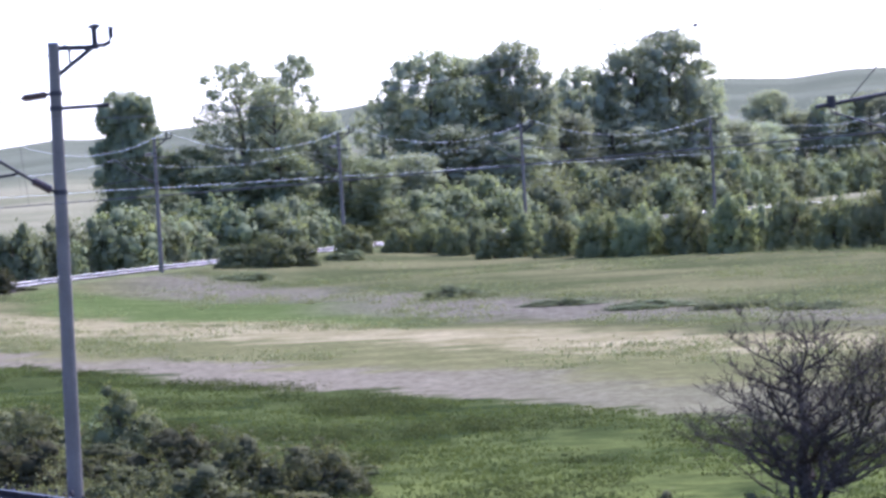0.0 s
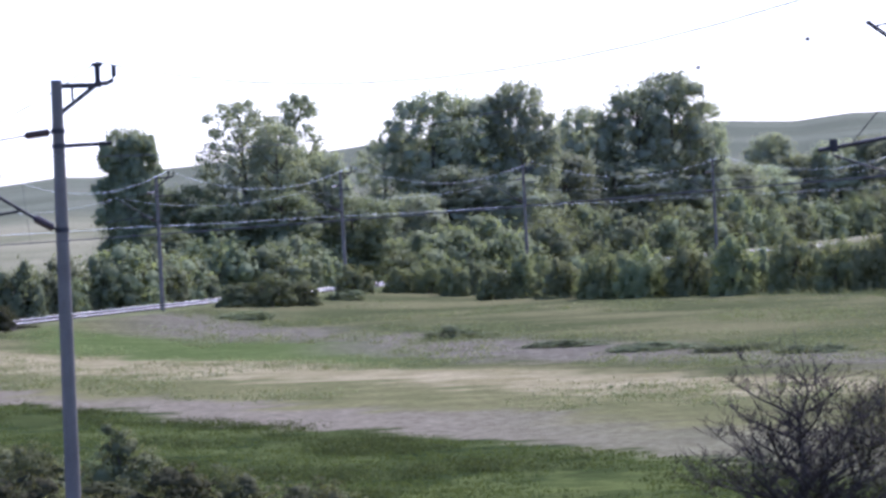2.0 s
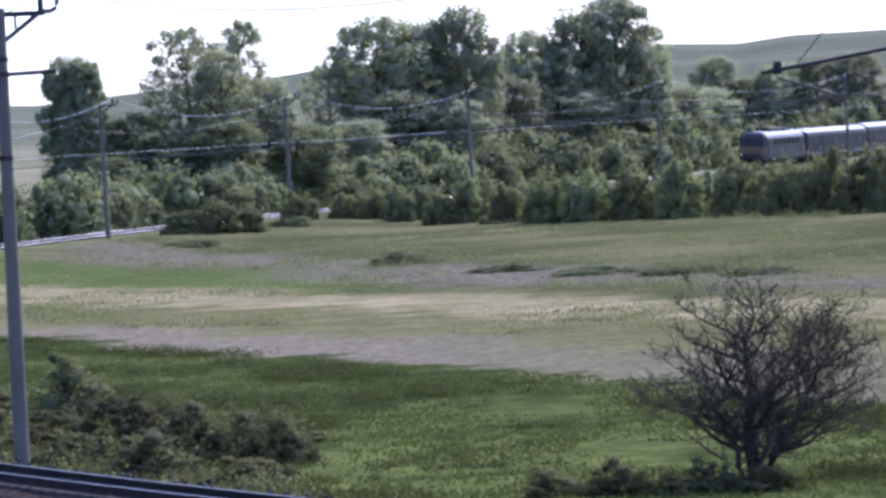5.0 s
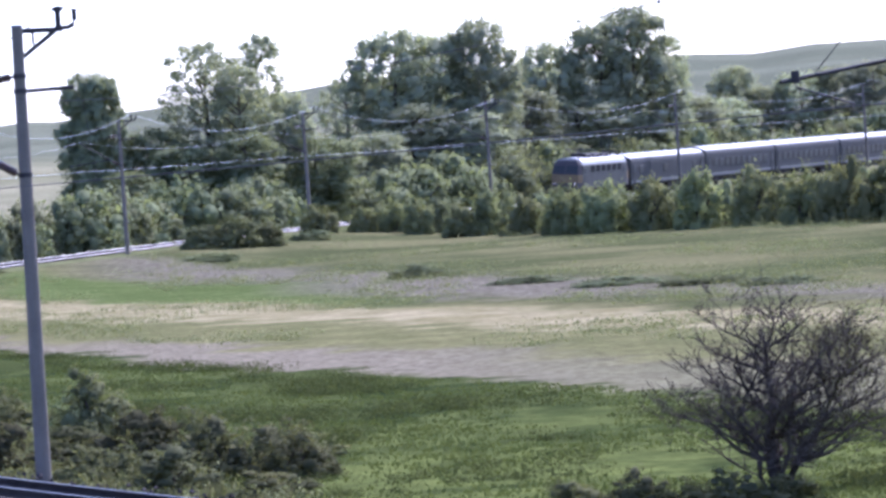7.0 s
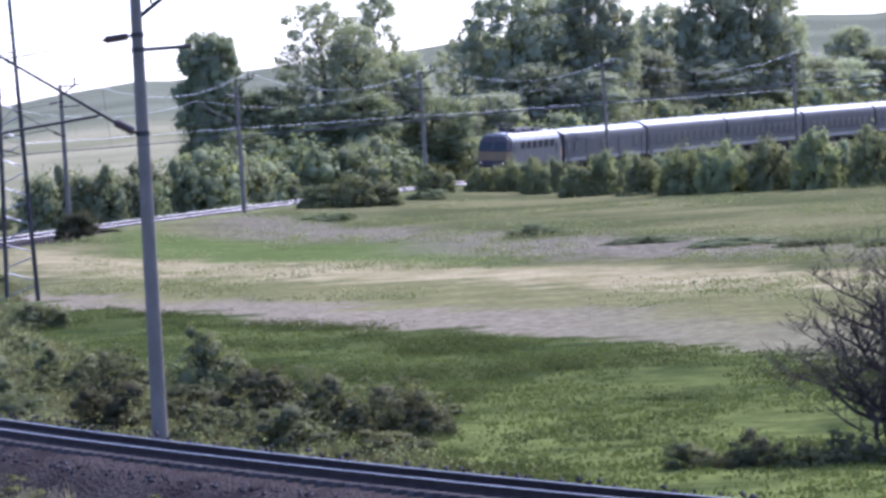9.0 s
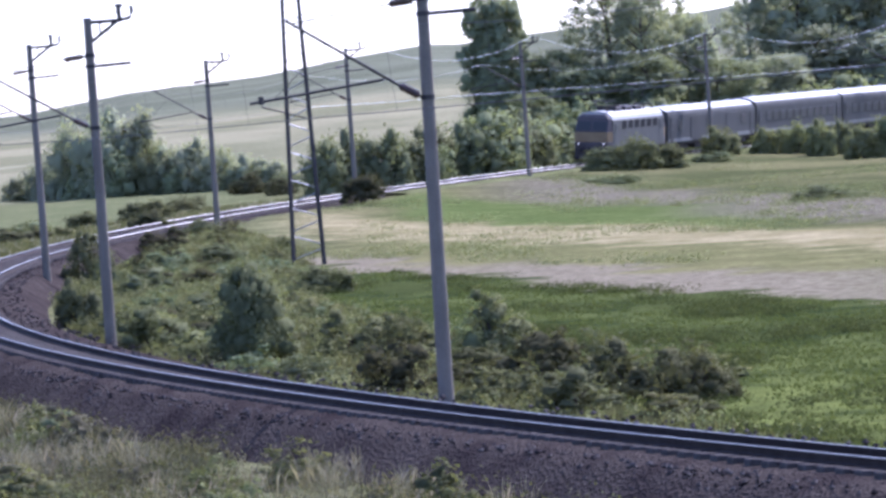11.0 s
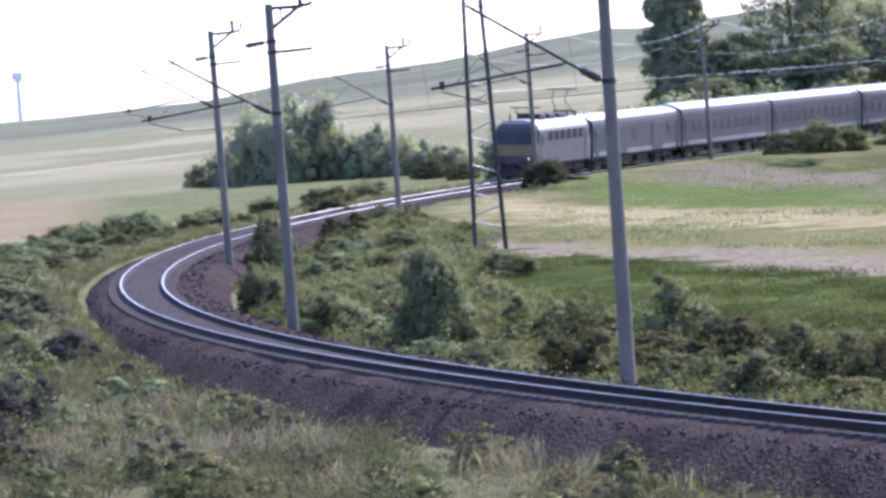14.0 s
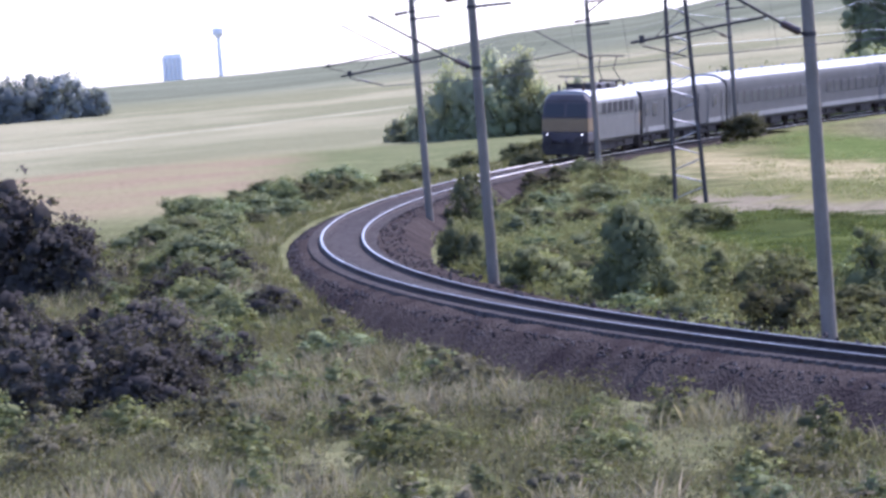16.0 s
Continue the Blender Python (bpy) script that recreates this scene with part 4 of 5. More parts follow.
for x, y, w, h in [(-27.2, 225.4, 2.5, 1.1), (-24.9, 228.0, 2.3, 1.1), (-22.7, 223.8, 2.2, 1.5), (-21.1, 231.6, 2.0, 1.3), (-22.6, 172.2, 3.4, 1.3), (-21.6, 184.0, 2.8, 1.1), (-10.1, 110.5, 1.9, 0.8), (-18.8, 150.0, 2.2, 0.9), (-4.6, 74.6, 0.6, 0.6), (-20.0, 200.0, 2.2, 0.9), (-19.6, 160.0, 2.4, 0.9)]:
    bush(x, y, w, h, "loose", LEAF_BUSH, "green scrub on the near slope", group="scrub")


_rng = np.random.default_rng(77)
for i in range(64):
    y = float(_rng.uniform(128, 268))
    lo, hi = -0.127 * y, float(track_x(y)) - 5.0
    if hi < lo + 1:
        continue
    x = hi - (hi - lo) * float(_rng.uniform(0, 1)) ** 1.2
    w = float(_rng.uniform(1.6, 3.4))
    bush(x, y, w, w * float(_rng.uniform(0.32, 0.52)), "dome" if i % 3 else "loose", (LEAF_BUSH, LEAF_OLIVE, LEAF_DARK)[i % 3], "rounded green scrub outside the bend", group="scrub")

_rng = np.random.default_rng(21)
near_shrubs, bend_shrubs = [], []
for i in range(230):
    y = float(_rng.uniform(62, 175))
    x = float(track_x(y) - 3.9 - _rng.uniform(0, 1) ** 1.2 * 14)
    w = float(_rng.uniform(0.7, 1.9))
    if x / y > -0.19:
        near_shrubs.append((x, y, w, w * float(_rng.uniform(0.4, 0.75)), (LEAF_SAGE, LEAF_LIME, LEAF_BUSH, LEAF_OLIVE, LEAF_SAGE, LEAF_LIME)[int(_rng.integers(0, 6))]))
low_scrub("slope_shrubs", "low weedy shrubs covering the near slope", near_shrubs)
for i in range(100):
    y = float(_rng.uniform(100, 245))
    x = float(track_x(y) + 4.0 + _rng.uniform(0, 9))
    w = float(_rng.uniform(0.8, 2.2))
    if x < 1 + (180 - y) * 0.13:
        bend_shrubs.append((x, y, w, w * float(_rng.uniform(0.3, 0.6)), (LEAF_PALE, LEAF_OLIVE, LEAF_LIME, LEAF_BUSH, LEAF_DARK)[i % 5]))
low_scrub("bend_shrubs", "low pale green shrubs in the grass inside the bend", bend_shrubs)


def bare_tree(x, y, h):
    """A gnarled, nearly leafless tree."""
    rng = random.Random(5)
    pieces, tips = [], []

    def grow(p, d, length, r, depth):
        pts, rr = [p.copy()], [r]
        n = 4
        for i in range(n):
            d = (d + Vector((rng.uniform(-1, 1), rng.uniform(-1, 1), rng.uniform(-0.45, 0.75))) * 0.27).normalized()
            p = p + d * length / n
            pts.append(p.copy())
            rr.append(r * (1 - 0.55 * (i + 1) / n))
        pieces.append(tube(pts, rr, 5 if depth < 2 else 4))
        if depth >= 2:
            tips.append(p)
        if depth >= 4:
            return
        for i in range(5 if depth < 2 else 4 if depth < 3 else 3):
            k = rng.randint(1, n)
            side = Vector((rng.uniform(-1, 1), rng.uniform(-1, 1), rng.uniform(-0.3, 0.7))).normalized()
            grow(pts[k], (d * 0.6 + side).normalized(), length * rng.uniform(0.45, 0.68), max(rr[k] * 0.7, 0.007), depth + 1)
    # an upright trunk, a heavy stem leaning out of its foot, and a lighter one
    for j, (a, lean, top, r) in enumerate([(1.2, 0.03, 0.74 * h, 0.17), (0.1, 0.62, 0.66 * h, 0.125), (3.0, 0.32, 0.5 * h, 0.06), (5.2, 0.4, 0.6 * h, 0.06)]):
        stem = [Vector((math.cos(a) * (0.03 + lean * top * k / 7) + 0.06 * math.sin(k * 1.7 + j), math.sin(a) * (0.03 + lean * top * k / 7), -0.1 + top * k / 7)) for k in range(8)]
        pieces.append(tube(stem, [r * q for q in (1.1, 0.9, 0.8, 0.7, 0.56, 0.42, 0.28, 0.12)], 8))
        for k in range(2, 8):
            for q in range(3 if j < 2 else 2):
                b = a + rng.uniform(-2.4, 2.4) if j else rng.uniform(0, 6.28)
                reach = h * rng.uniform(0.30, 0.52) * (1.15 - 0.085 * k)
                grow(stem[k], Vector((math.cos(b), math.sin(b), rng.uniform(-0.05, 0.3) + 0.07 * k)).normalized(), reach, max(r * (0.42 - 0.035 * k), 0.018), 1)
    t = tagged(new("bare_tree"), "gnarled almost leafless tree at the field edge", "tree")
    t.location = (x, y, ground_z(x, y) - 0.2)
    part("trunk", mesh_of("trunk", *joined(pieces), BARK), None, t)
    rg = np.random.default_rng(3)
    c = np.array([tuple(p) for p in tips if p.x > 0.75 or rg.uniform() < 0.06])
    v, f, soft = leaf_cloud(rg, c, np.full((len(c), 3), 0.2), 2600, 0.026)
    part("leaves", quick_mesh("leaves", v, f, LEAF_LIME, soft), None, t, "sparse yellow-green leaves")


bare_tree(15.6, 86.5, 4.1)
for x, y, w, h, mat in [(11.6, 85.6, 1.1, 0.6, LEAF_OLIVE), (12.6, 85.0, 1.2, 0.75, LEAF_DARK), (13.5, 84.4, 1.1, 0.6, LEAF_LIME), (14.4, 84.8, 1.3, 0.7, LEAF_DARK), (15.4, 84.2, 1.2, 0.55, LEAF_OLIVE)]:
    bush(x, y, w, h, "loose", mat, "low tangled bush below the bare tree", group="bushes")


def tufts(name, label, mat, n, place, height, spread, blades, seed, width=0.012):
    """Many tufts of tapering blades over a stretch of ground, as one object."""
    rng = np.random.default_rng(seed)
    pts = []
    while len(pts) < n:
        q = place(rng)
        if q is not None:
            pts.append((q[0], q[1], ground_z(q[0], q[1])))
    pts = np.repeat(np.array(pts), blades, 0)
    m = len(pts)
    a = rng.uniform(0, 2 * math.pi, m)
    out = np.stack([np.cos(a), np.sin(a), np.zeros(m)], 1)
    base = pts + out * rng.uniform(0, spread, m)[:, None]
    hh = np.repeat(rng.uniform(0.5, 1.3, n), blades) * height * rng.uniform(0.6, 1.1, m)
    lean = rng.uniform(0.1, 0.65, m)
    tip = base + out * (hh * lean)[:, None] + np.array([0, 0, 1]) * hh[:, None]
    mid = base + out * (hh * lean * 0.3)[:, None] + np.array([0, 0, 0.6]) * hh[:, None]
    w = rng.uniform(-1, 1, (m, 2))
    w = np.concatenate([w / np.linalg.norm(w, axis=1)[:, None], np.zeros((m, 1))], 1) * width
    v = np.stack([base - w, base + w, mid + w * 1.1, tip, mid - w * 1.1], 1).reshape(-1, 3)
    f = np.arange(m * 5).reshape(-1, 5)
    tagged(new(name, quick_mesh(name, v, f, mat)), label, "grass", kind="stuff")


def near_slope(rng):
    y = rng.uniform(58, 185)
    x = rng.uniform(-0.19, 0.06) * y
    return (x, y) if x < track_x(y) - 2.75 / math.cos(math.atan(0.35)) else None


def inner_bank(rng):
    y = rng.uniform(75, 260)
    x = track_x(y) + rng.uniform(3.6, 13)
    return (x, y) if x / y < 0.2 and x < (185 - y) * 0.17 + 3 and (y > 125 or x + 0.17 * y < 22.5) else None


def outer_bank(rng):
    y = rng.uniform(115, 290)
    return (track_x(y) - 2.5 - 7 * rng.uniform(0, 1) ** 1.5, y)


def crop_field(rng):
    y = rng.uniform(75, 190)
    x = rng.uniform(-0.01, 0.22) * y
    return (x, y) if y + 3.63 * x < 189 and x + 0.17 * y > 21.5 and noise.noise((x * 0.3, y * 0.1, 2)) + rng.uniform(-0.5, 0.5) > -0.05 else None


def meadow_strip(rng):
    y = rng.uniform(150, 360)
    x = rng.uniform(-0.01, 0.21) * y
    return (x, y) if y + 2.7 * x > 200 and x > track_x(y) + 5 else None


def near_dry(rng):
    q = near_slope(rng)
    return q if q and noise.noise((q[0] * 0.25, q[1] * 0.1, 7)) > 0.12 else None


def forbs(name, label, mat, n, place, radius, leaves, size, flat, seed):
    """Small leafy clumps of weeds over a stretch of ground, as one object."""
    rng = np.random.default_rng(seed)
    cs, rs = [], []
    while len(cs) < n:
        q = place(rng)
        if q is None:
            continue
        r = radius * rng.uniform(0.45, 1.5)
        cs.append((q[0], q[1], ground_z(q[0], q[1]) + r * flat * rng.uniform(0.3, 1.0)))
        rs.append((r, r, r * flat))
    v, f, soft = leaf_cloud(rng, np.array(cs), np.array(rs), n * leaves, size)
    tagged(new(name, quick_mesh(name, v, f, mat, soft)), label, "weeds", kind="stuff")


def near_patch(rng):
    q = near_slope(rng)
    return q if q and noise.noise((q[0] * 0.35, q[1] * 0.14, 4)) > -0.12 else None


def meadow_patch(rng):
    q = meadow_strip(rng)
    return q if q and noise.noise((q[0] * 0.10, q[1] * 0.05, 12)) > 0.02 else None


def crop_patch(rng):
    q = crop_field(rng)
    return q if q and noise.noise((q[0] * 0.22, q[1] * 0.12, 14)) > 0.08 else None


tufts("weeds", "tangled grey-green weeds on the near slope", WEED, 8000, near_patch, 0.26, 0.26, 5, 1, 0.016)
tufts("dry_grass", "tall dry straw-coloured grass among weeds", STRAW, 1700, near_dry, 0.56, 0.18, 9, 2, 0.008)
forbs("leafy_weeds", "lumpy leafy weeds covering the near slope", LEAF_SAGE, 4200, near_slope, 0.30, 34, 0.030, 0.75, 31)
forbs("green_weeds", "fresh green leafy weeds on the near slope", LEAF_LIME, 900, near_patch, 0.34, 44, 0.030, 0.8, 32)
forbs("dark_weeds", "dark leafy weeds on the near slope", LEAF_DARK, 1500, near_patch, 0.36, 40, 0.034, 0.8, 33)
forbs("bank_forbs", "pale leafy weeds on the bank inside the bend", LEAF_PALE, 1700, inner_bank, 0.32, 34, 0.038, 0.7, 34)
tufts("bank_weeds", "rough green grass along the railway bank", LEAF_PALE, 3800, inner_bank, 0.30, 0.25, 8, 3, 0.016)
tufts("outer_grass", "rough grass along the outside of the bend", LEAF_PALE, 4200, outer_bank, 0.30, 0.25, 7, 5, 0.018)
tufts("outer_straw", "dry pale grass along the outside of the bend", STRAW, 700, outer_bank, 0.34, 0.2, 7, 6, 0.012)
tufts("crop", "low green crop in loose rows", CROP, 7000, crop_field, 0.08, 0.28, 5, 4, 0.024)
forbs("crop_clumps", "darker leafy clumps in the green crop", CROP_DARK, 900, crop_patch, 0.6, 70, 0.032, 0.22, 35)
forbs("meadow_weeds", "grey-green weed clumps in the meadow", LEAF_PALE, 800, meadow_patch, 1.0, 90, 0.045, 0.22, 36)
# ---------------------------------------------------------------- far buildings
# concrete lifted in tone to carry the haze over distant buildings
PALE = plain("hazy_concrete", (0.74, 0.71, 0.66), (0.82, 0.79, 0.74), 0.9, 0, 0.1, 1.0, 0.05)


def water_tower(x, y, z):
    t = tagged(new("water_tower"), "distant pale water tower with a round tank", "water tower")
    t.location = (x, y, z)
    bm = bmesh.new()
    rod(bm, (0, 0, -3), (0, 0, 25), 1.5, 1.2, 16)
    part("shaft", bm, PALE, t)
    bm = bmesh.new()
    rod(bm, (0, 0, 23.5), (0, 0, 25.5), 1.4, 3.4, 20)
    rod(bm, (0, 0, 25.5), (0, 0, 29), 3.4, 3.4, 20)
    rod(bm, (0, 0, 29), (0, 0, 30.2), 3.4, 0.6, 20)
    part("tank", bm, PALE, t)


def silo_block(x, y, z):
    t = tagged(new("grain_silo"), "distant hazy rectangular silo building", "silo")
    t.location = (x, y, z)
    bm = bmesh.new()
    box(bm, -6, 6, -6, 6, -3, 15.8, 0.2)
    part("wall", bm, PALE, t)
    bm = bmesh.new()
    box(bm, -5, 5.2, -5, 5, 15.8, 17.2, 0.1)
    part("roof", bm, PALE, t)
    for i in range(5):
        bm = bmesh.new()
        rod(bm, (-4.8 + 2.4 * i, -6.0, -3), (-4.8 + 2.4 * i, -6.0, 15), 1.1, n=12)
        part("silo_tube", bm, PALE, t)


water_tower(-292.4, 2600, 5.5)
silo_block(-319.5, 2600, 4.5)

# ---------------------------------------------------------------- train
PAINT_GREY = plain("loco_grey_paint", (0.088, 0.086, 0.078), (0.108, 0.106, 0.096), 0.7, 0, 1, 14, 0.05)
PAINT_ORANGE = plain("loco_orange_paint", (0.185, 0.130, 0.075), (0.22, 0.158, 0.092), 0.7, 0, 1, 14, 0.05)
PAINT_DARK = plain("loco_dark_paint", (0.040, 0.030, 0.034), (0.06, 0.047, 0.052), 0.5, 0, 1, 14, 0.05)
PAINT_CAB = plain("loco_cab_paint", (0.085, 0.072, 0.072), (0.105, 0.09, 0.09), 0.7, 0, 1, 14, 0.05)
COACH_BLUE = plain("coach_paint", (0.068, 0.067, 0.063), (0.082, 0.081, 0.076), 0.75, 0, 0.7, 12, 0.05)
COACH_LIGHT = plain("coach_pale_paint", (0.16, 0.158, 0.148), (0.20, 0.198, 0.186), 0.75, 0, 0.7, 12, 0.05)
ROOF = plain("train_roof", (0.27, 0.265, 0.25), (0.36, 0.355, 0.335), 0.55, 0.0, 0.7, 12, 0.05)
GRILLE = plain("dark_grille", (0.010, 0.010, 0.011), (0.02, 0.02, 0.021), 0.7, 0, 2, 20, 0.1)
UNDER = plain("underframe", (0.035, 0.03, 0.03), (0.07, 0.06, 0.055), 0.8, 0.2, 2, 20, 0.2)
m, nt, b = nodes_of("window_glass", 0.35)
b.inputs["Base Color"].default_value = (0.05, 0.05, 0.05, 1)
b.inputs["Specular IOR Level"].default_value = 0.16
GLASS = m
m, nt, b = nodes_of("headlight_lens", 0.2)
b.inputs["Base Color"].default_value = (0.9, 0.88, 0.8, 1)
b.inputs["Emission Color"].default_value, b.inputs["Emission Strength"].default_value = (1.0, 0.95, 0.85, 1), 0.9
LAMP = m


def shell(length, prof, bevel=0.0):
    """An extruded body: prof is the half outline (side, z) from bottom to roof's middle; length along local y, front at +y."""
    out = [(a, b) for a, b in prof] + [(-a, b) for a, b in prof[::-1] if a > 1e-6]
    bm = bmesh.new()
    rings = []
    for y in (-length / 2, length / 2):
        rings.append([bm.verts.new((a, y, b)) for a, b in out])
    n = len(out)
    for i in range(n):
        bm.faces.new((rings[0][i], rings[0][(i + 1) % n], rings[1][(i + 1) % n], rings[1][i]))
    bm.faces.new(rings[0])
    bm.faces.new(rings[1][::-1])
    bmesh.ops.recalc_face_normals(bm, faces=bm.faces)
    return bm


def bogie(parent, y, n=2, pitch=2.5):
    bm = bmesh.new()
    for sx in (-1, 1):
        box(bm, sx * 1.05 - 0.08, sx * 1.05 + 0.08, y - pitch / 2 - 0.7, y + pitch / 2 + 0.7, 0.42, 0.72, 0.04)
        box(bm, sx * 1.08 - 0.14, sx * 1.08 + 0.14, y - 0.5, y + 0.5, 0.55, 0.95, 0.04)
    box(bm, -1.0, 1.0, y - 0.25, y + 0.25, 0.5, 0.85)
    bg = part("bogie", bm, UNDER, parent)
    for k in range(n):
        yy = y + (k - (n - 1) / 2) * pitch
        bm = bmesh.new()
        rod(bm, (-0.8, yy, 0.48), (0.8, yy, 0.48), 0.08, n=10)
        for sx in (-1, 1):
            rod(bm, (sx * 0.68, yy, 0.48), (sx * 0.80, yy, 0.48), 0.48, n=20)
        part("wheelset", bm, RAIL_SIDE, bg)


def pantograph(parent, y, up):
    h = 1.45 if up else 0.45
    bm = bmesh.new()
    rod(bm, (-0.75, y - 0.8, 4.12), (0.75, y - 0.8, 4.12), 0.06)
    base = part("pantograph", bm, DARK_STEEL, parent)
    for sx in (-0.55, 0.55):
        vs, fs = tube([(sx, y - 0.8, 4.12), (sx * 0.8, y + 0.55, 4.12 + h * 0.5), (sx * 0.9, y - 0.1, 4.12 + h)], 0.035, 6)
        part("arm", mesh_of("arm", vs, fs, DARK_STEEL), None, base)
    for k in (-0.15, 0.12):
        bm = bmesh.new()
        rod(bm, (-0.95, y - 0.1 + k, 4.12 + h), (0.95, y - 0.1 + k, 4.12 + h), 0.035)
        part("collector", bm, DARK_STEEL, base)
    for sx in (-0.7, 0.7):
        for yy in (y - 0.9, y + 0.9):
            bm = bmesh.new()
            rod(bm, (sx, yy, 3.7), (sx, yy, 4.12), 0.07, n=8)
            part("roof_insulator", bm, PORCELAIN, parent)


LOCO_L, COACH_L, GAP = 12.8, 19.4, 0.45


def locomotive():
    t = tagged(new("electric_locomotive"), "grey electric locomotive with orange nose band and lit headlights", "locomotive")
    L = LOCO_L
    body = part("body", shell(L - 1.6, [(1.42, 0.95), (1.47, 1.05), (1.47, 3.08), (1.40, 3.22)]), PAINT_GREY, t)
    part("roof", shell(L - 1.7, [(1.40, 3.21), (1.30, 3.48), (1.0, 3.72), (0.5, 3.82), (0.0, 3.84)]), ROOF, t)
    for sy in (1, -1):
        e = sy * (L / 2 - 0.8)
        # nose: lower box, slanted screen, brow

        def slab(name, z0, z1, y0a, y1a, mat, w0=1.46, w1=1.46, par=t):
            bm = bmesh.new()
            vs = [bm.verts.new(v) for v in ((-w0, e - sy * 0.02, z0), (w0, e - sy * 0.02, z0), (w1, e - sy * 0.02, z1), (-w1, e - sy * 0.02, z1),
                                            (-w0 + 0.14, e + sy * y0a, z0), (w0 - 0.14, e + sy * y0a, z0), (w1 - 0.14, e + sy * y1a, z1), (-w1 + 0.14, e + sy * y1a, z1))]
            for f in ((0, 1, 2, 3), (4, 5, 6, 7), (0, 1, 5, 4), (1, 2, 6, 5), (2, 3, 7, 6), (3, 0, 4, 7)):
                bm.faces.new([vs[i] for i in f])
            bmesh.ops.recalc_face_normals(bm, faces=bm.faces)
            bmesh.ops.bevel(bm, geom=bm.edges[:], offset=0.05, segments=2, affect="EDGES", profile=0.5)
            return part(name, bm, mat, par)
        slab("nose_skirt", 0.95, 1.55, 0.75, 0.80, PAINT_DARK)
        slab("nose_band", 1.55, 2.30, 0.80, 0.78, PAINT_ORANGE)
        slab("cab_front", 2.30, 3.25, 0.78, 0.42, PAINT_CAB, 1.46, 1.38)
        slab("brow", 3.25, 3.62, 0.46, 0.25, PAINT_CAB, 1.38, 1.05)
        for sx in (-1, 1):
            bm = bmesh.new()
            y0, y1 = e + sy * 0.80, e + sy * 0.50
            vs = [bm.verts.new(v) for v in ((sx * 0.08, y0, 2.42), (sx * 1.22, y0 - sy * 0.02, 2.42), (sx * 1.16, y1 - sy * 0.02, 3.12), (sx * 0.08, y1, 3.12))]
            f = bm.faces.new(vs)
            r = bmesh.ops.extrude_face_region(bm, geom=[f])
            bmesh.ops.translate(bm, vec=(0, -sy * 0.05, 0), verts=[v for v in r["geom"] if isinstance(v, bmesh.types.BMVert)])
            bmesh.ops.recalc_face_normals(bm, faces=bm.faces)
            part("windscreen", bm, GLASS, t)
            bm = bmesh.new()
            rod(bm, (sx * 1.0, e + sy * 0.76, 1.42), (sx * 1.0, e + sy * 0.86, 1.42), 0.13, n=14)
            part("headlight_housing", bm, PAINT_DARK, t)
            if sy == 1:
                bm = bmesh.new()
                rod(bm, (sx * 1.0, e + sy * 0.86, 1.42), (sx * 1.0, e + sy * 0.88, 1.42), 0.036, n=14)
                part("headlight", bm, LAMP, t, "lit white headlight")
            bm = bmesh.new()
            rod(bm, (sx * 0.88, e + sy * 0.7, 1.05), (sx * 0.88, e + sy * 1.2, 1.05), 0.09, n=10)
            rod(bm, (sx * 0.88, e + sy * 1.2, 1.05), (sx * 0.88, e + sy * 1.26, 1.05), 0.24, n=16)
            part("buffer", bm, UNDER, t)
        bm = bmesh.new()
        box(bm, -1.35, 1.35, e + sy * 0.62 - 0.08, e + sy * 0.62 + 0.08, 0.25, 0.95, 0.04)
        part("snow_plough", bm, UNDER, t)
        bm = bmesh.new()
        box(bm, -0.12, 0.12, e + sy * 0.7 - 0.1, e + sy * 0.7 + 0.35, 0.9, 1.15, 0.02)
        part("coupling_hook", bm, UNDER, t)
    for sx in (-1, 1):
        for i in range(6):
            y = -3.6 + i * 1.35
            bm = bmesh.new()
            box(bm, sx * 1.455 - 0.03, sx * 1.455 + 0.03, y - 0.46, y + 0.46, 2.48, 3.08, 0.02)
            part("side_window", bm, GRILLE, t)
        for y in (-4.85, 4.85):
            bm = bmesh.new()
            box(bm, sx * 1.46 - 0.03, sx * 1.46 + 0.03, y - 0.35, y + 0.35, 1.1, 2.95, 0.02)
            dr = part("cab_door", bm, PAINT_GREY, t)
            bm = bmesh.new()
            box(bm, sx * 1.48 - 0.03, sx * 1.48 + 0.03, y - 0.22, y + 0.22, 2.3, 2.85, 0.02)
            part("door_window", bm, GLASS, dr)
    bm = bmesh.new()
    box(bm, -1.2, 1.2, -L / 2 + 1.0, L / 2 - 1.0, 0.75, 0.98)
    box(bm, -1.1, 1.1, -1.6, 1.6, 0.35, 0.8, 0.05)
    part("underframe", bm, UNDER, t)
    for i in range(3):
        bm = bmesh.new()
        box(bm, -0.75, 0.75, -2.6 + i * 2.2, -1.2 + i * 2.2, 3.74, 4.08, 0.05)
        part("roof_box", bm, DARK_STEEL, t)
    bogie(t, 3.4, 2, 2.8)
    bogie(t, -3.4, 2, 2.8)
    pantograph(t, 4.0, False)
    pantograph(t, -4.0, True)
    bm = bmesh.new()
    for sx in (-0.4, 0.4):
        rod(bm, (sx, -3.2, 4.05), (sx, 3.2, 4.05), 0.025)
    for i in range(7):
        rod(bm, (0.4 if i % 2 else -0.4, -3.0 + i * 1.0, 3.78), (0.4 if i % 2 else -0.4, -3.0 + i * 1.0, 4.07), 0.05)
    part("roof_busbar", bm, DARK_STEEL, t)
    return t


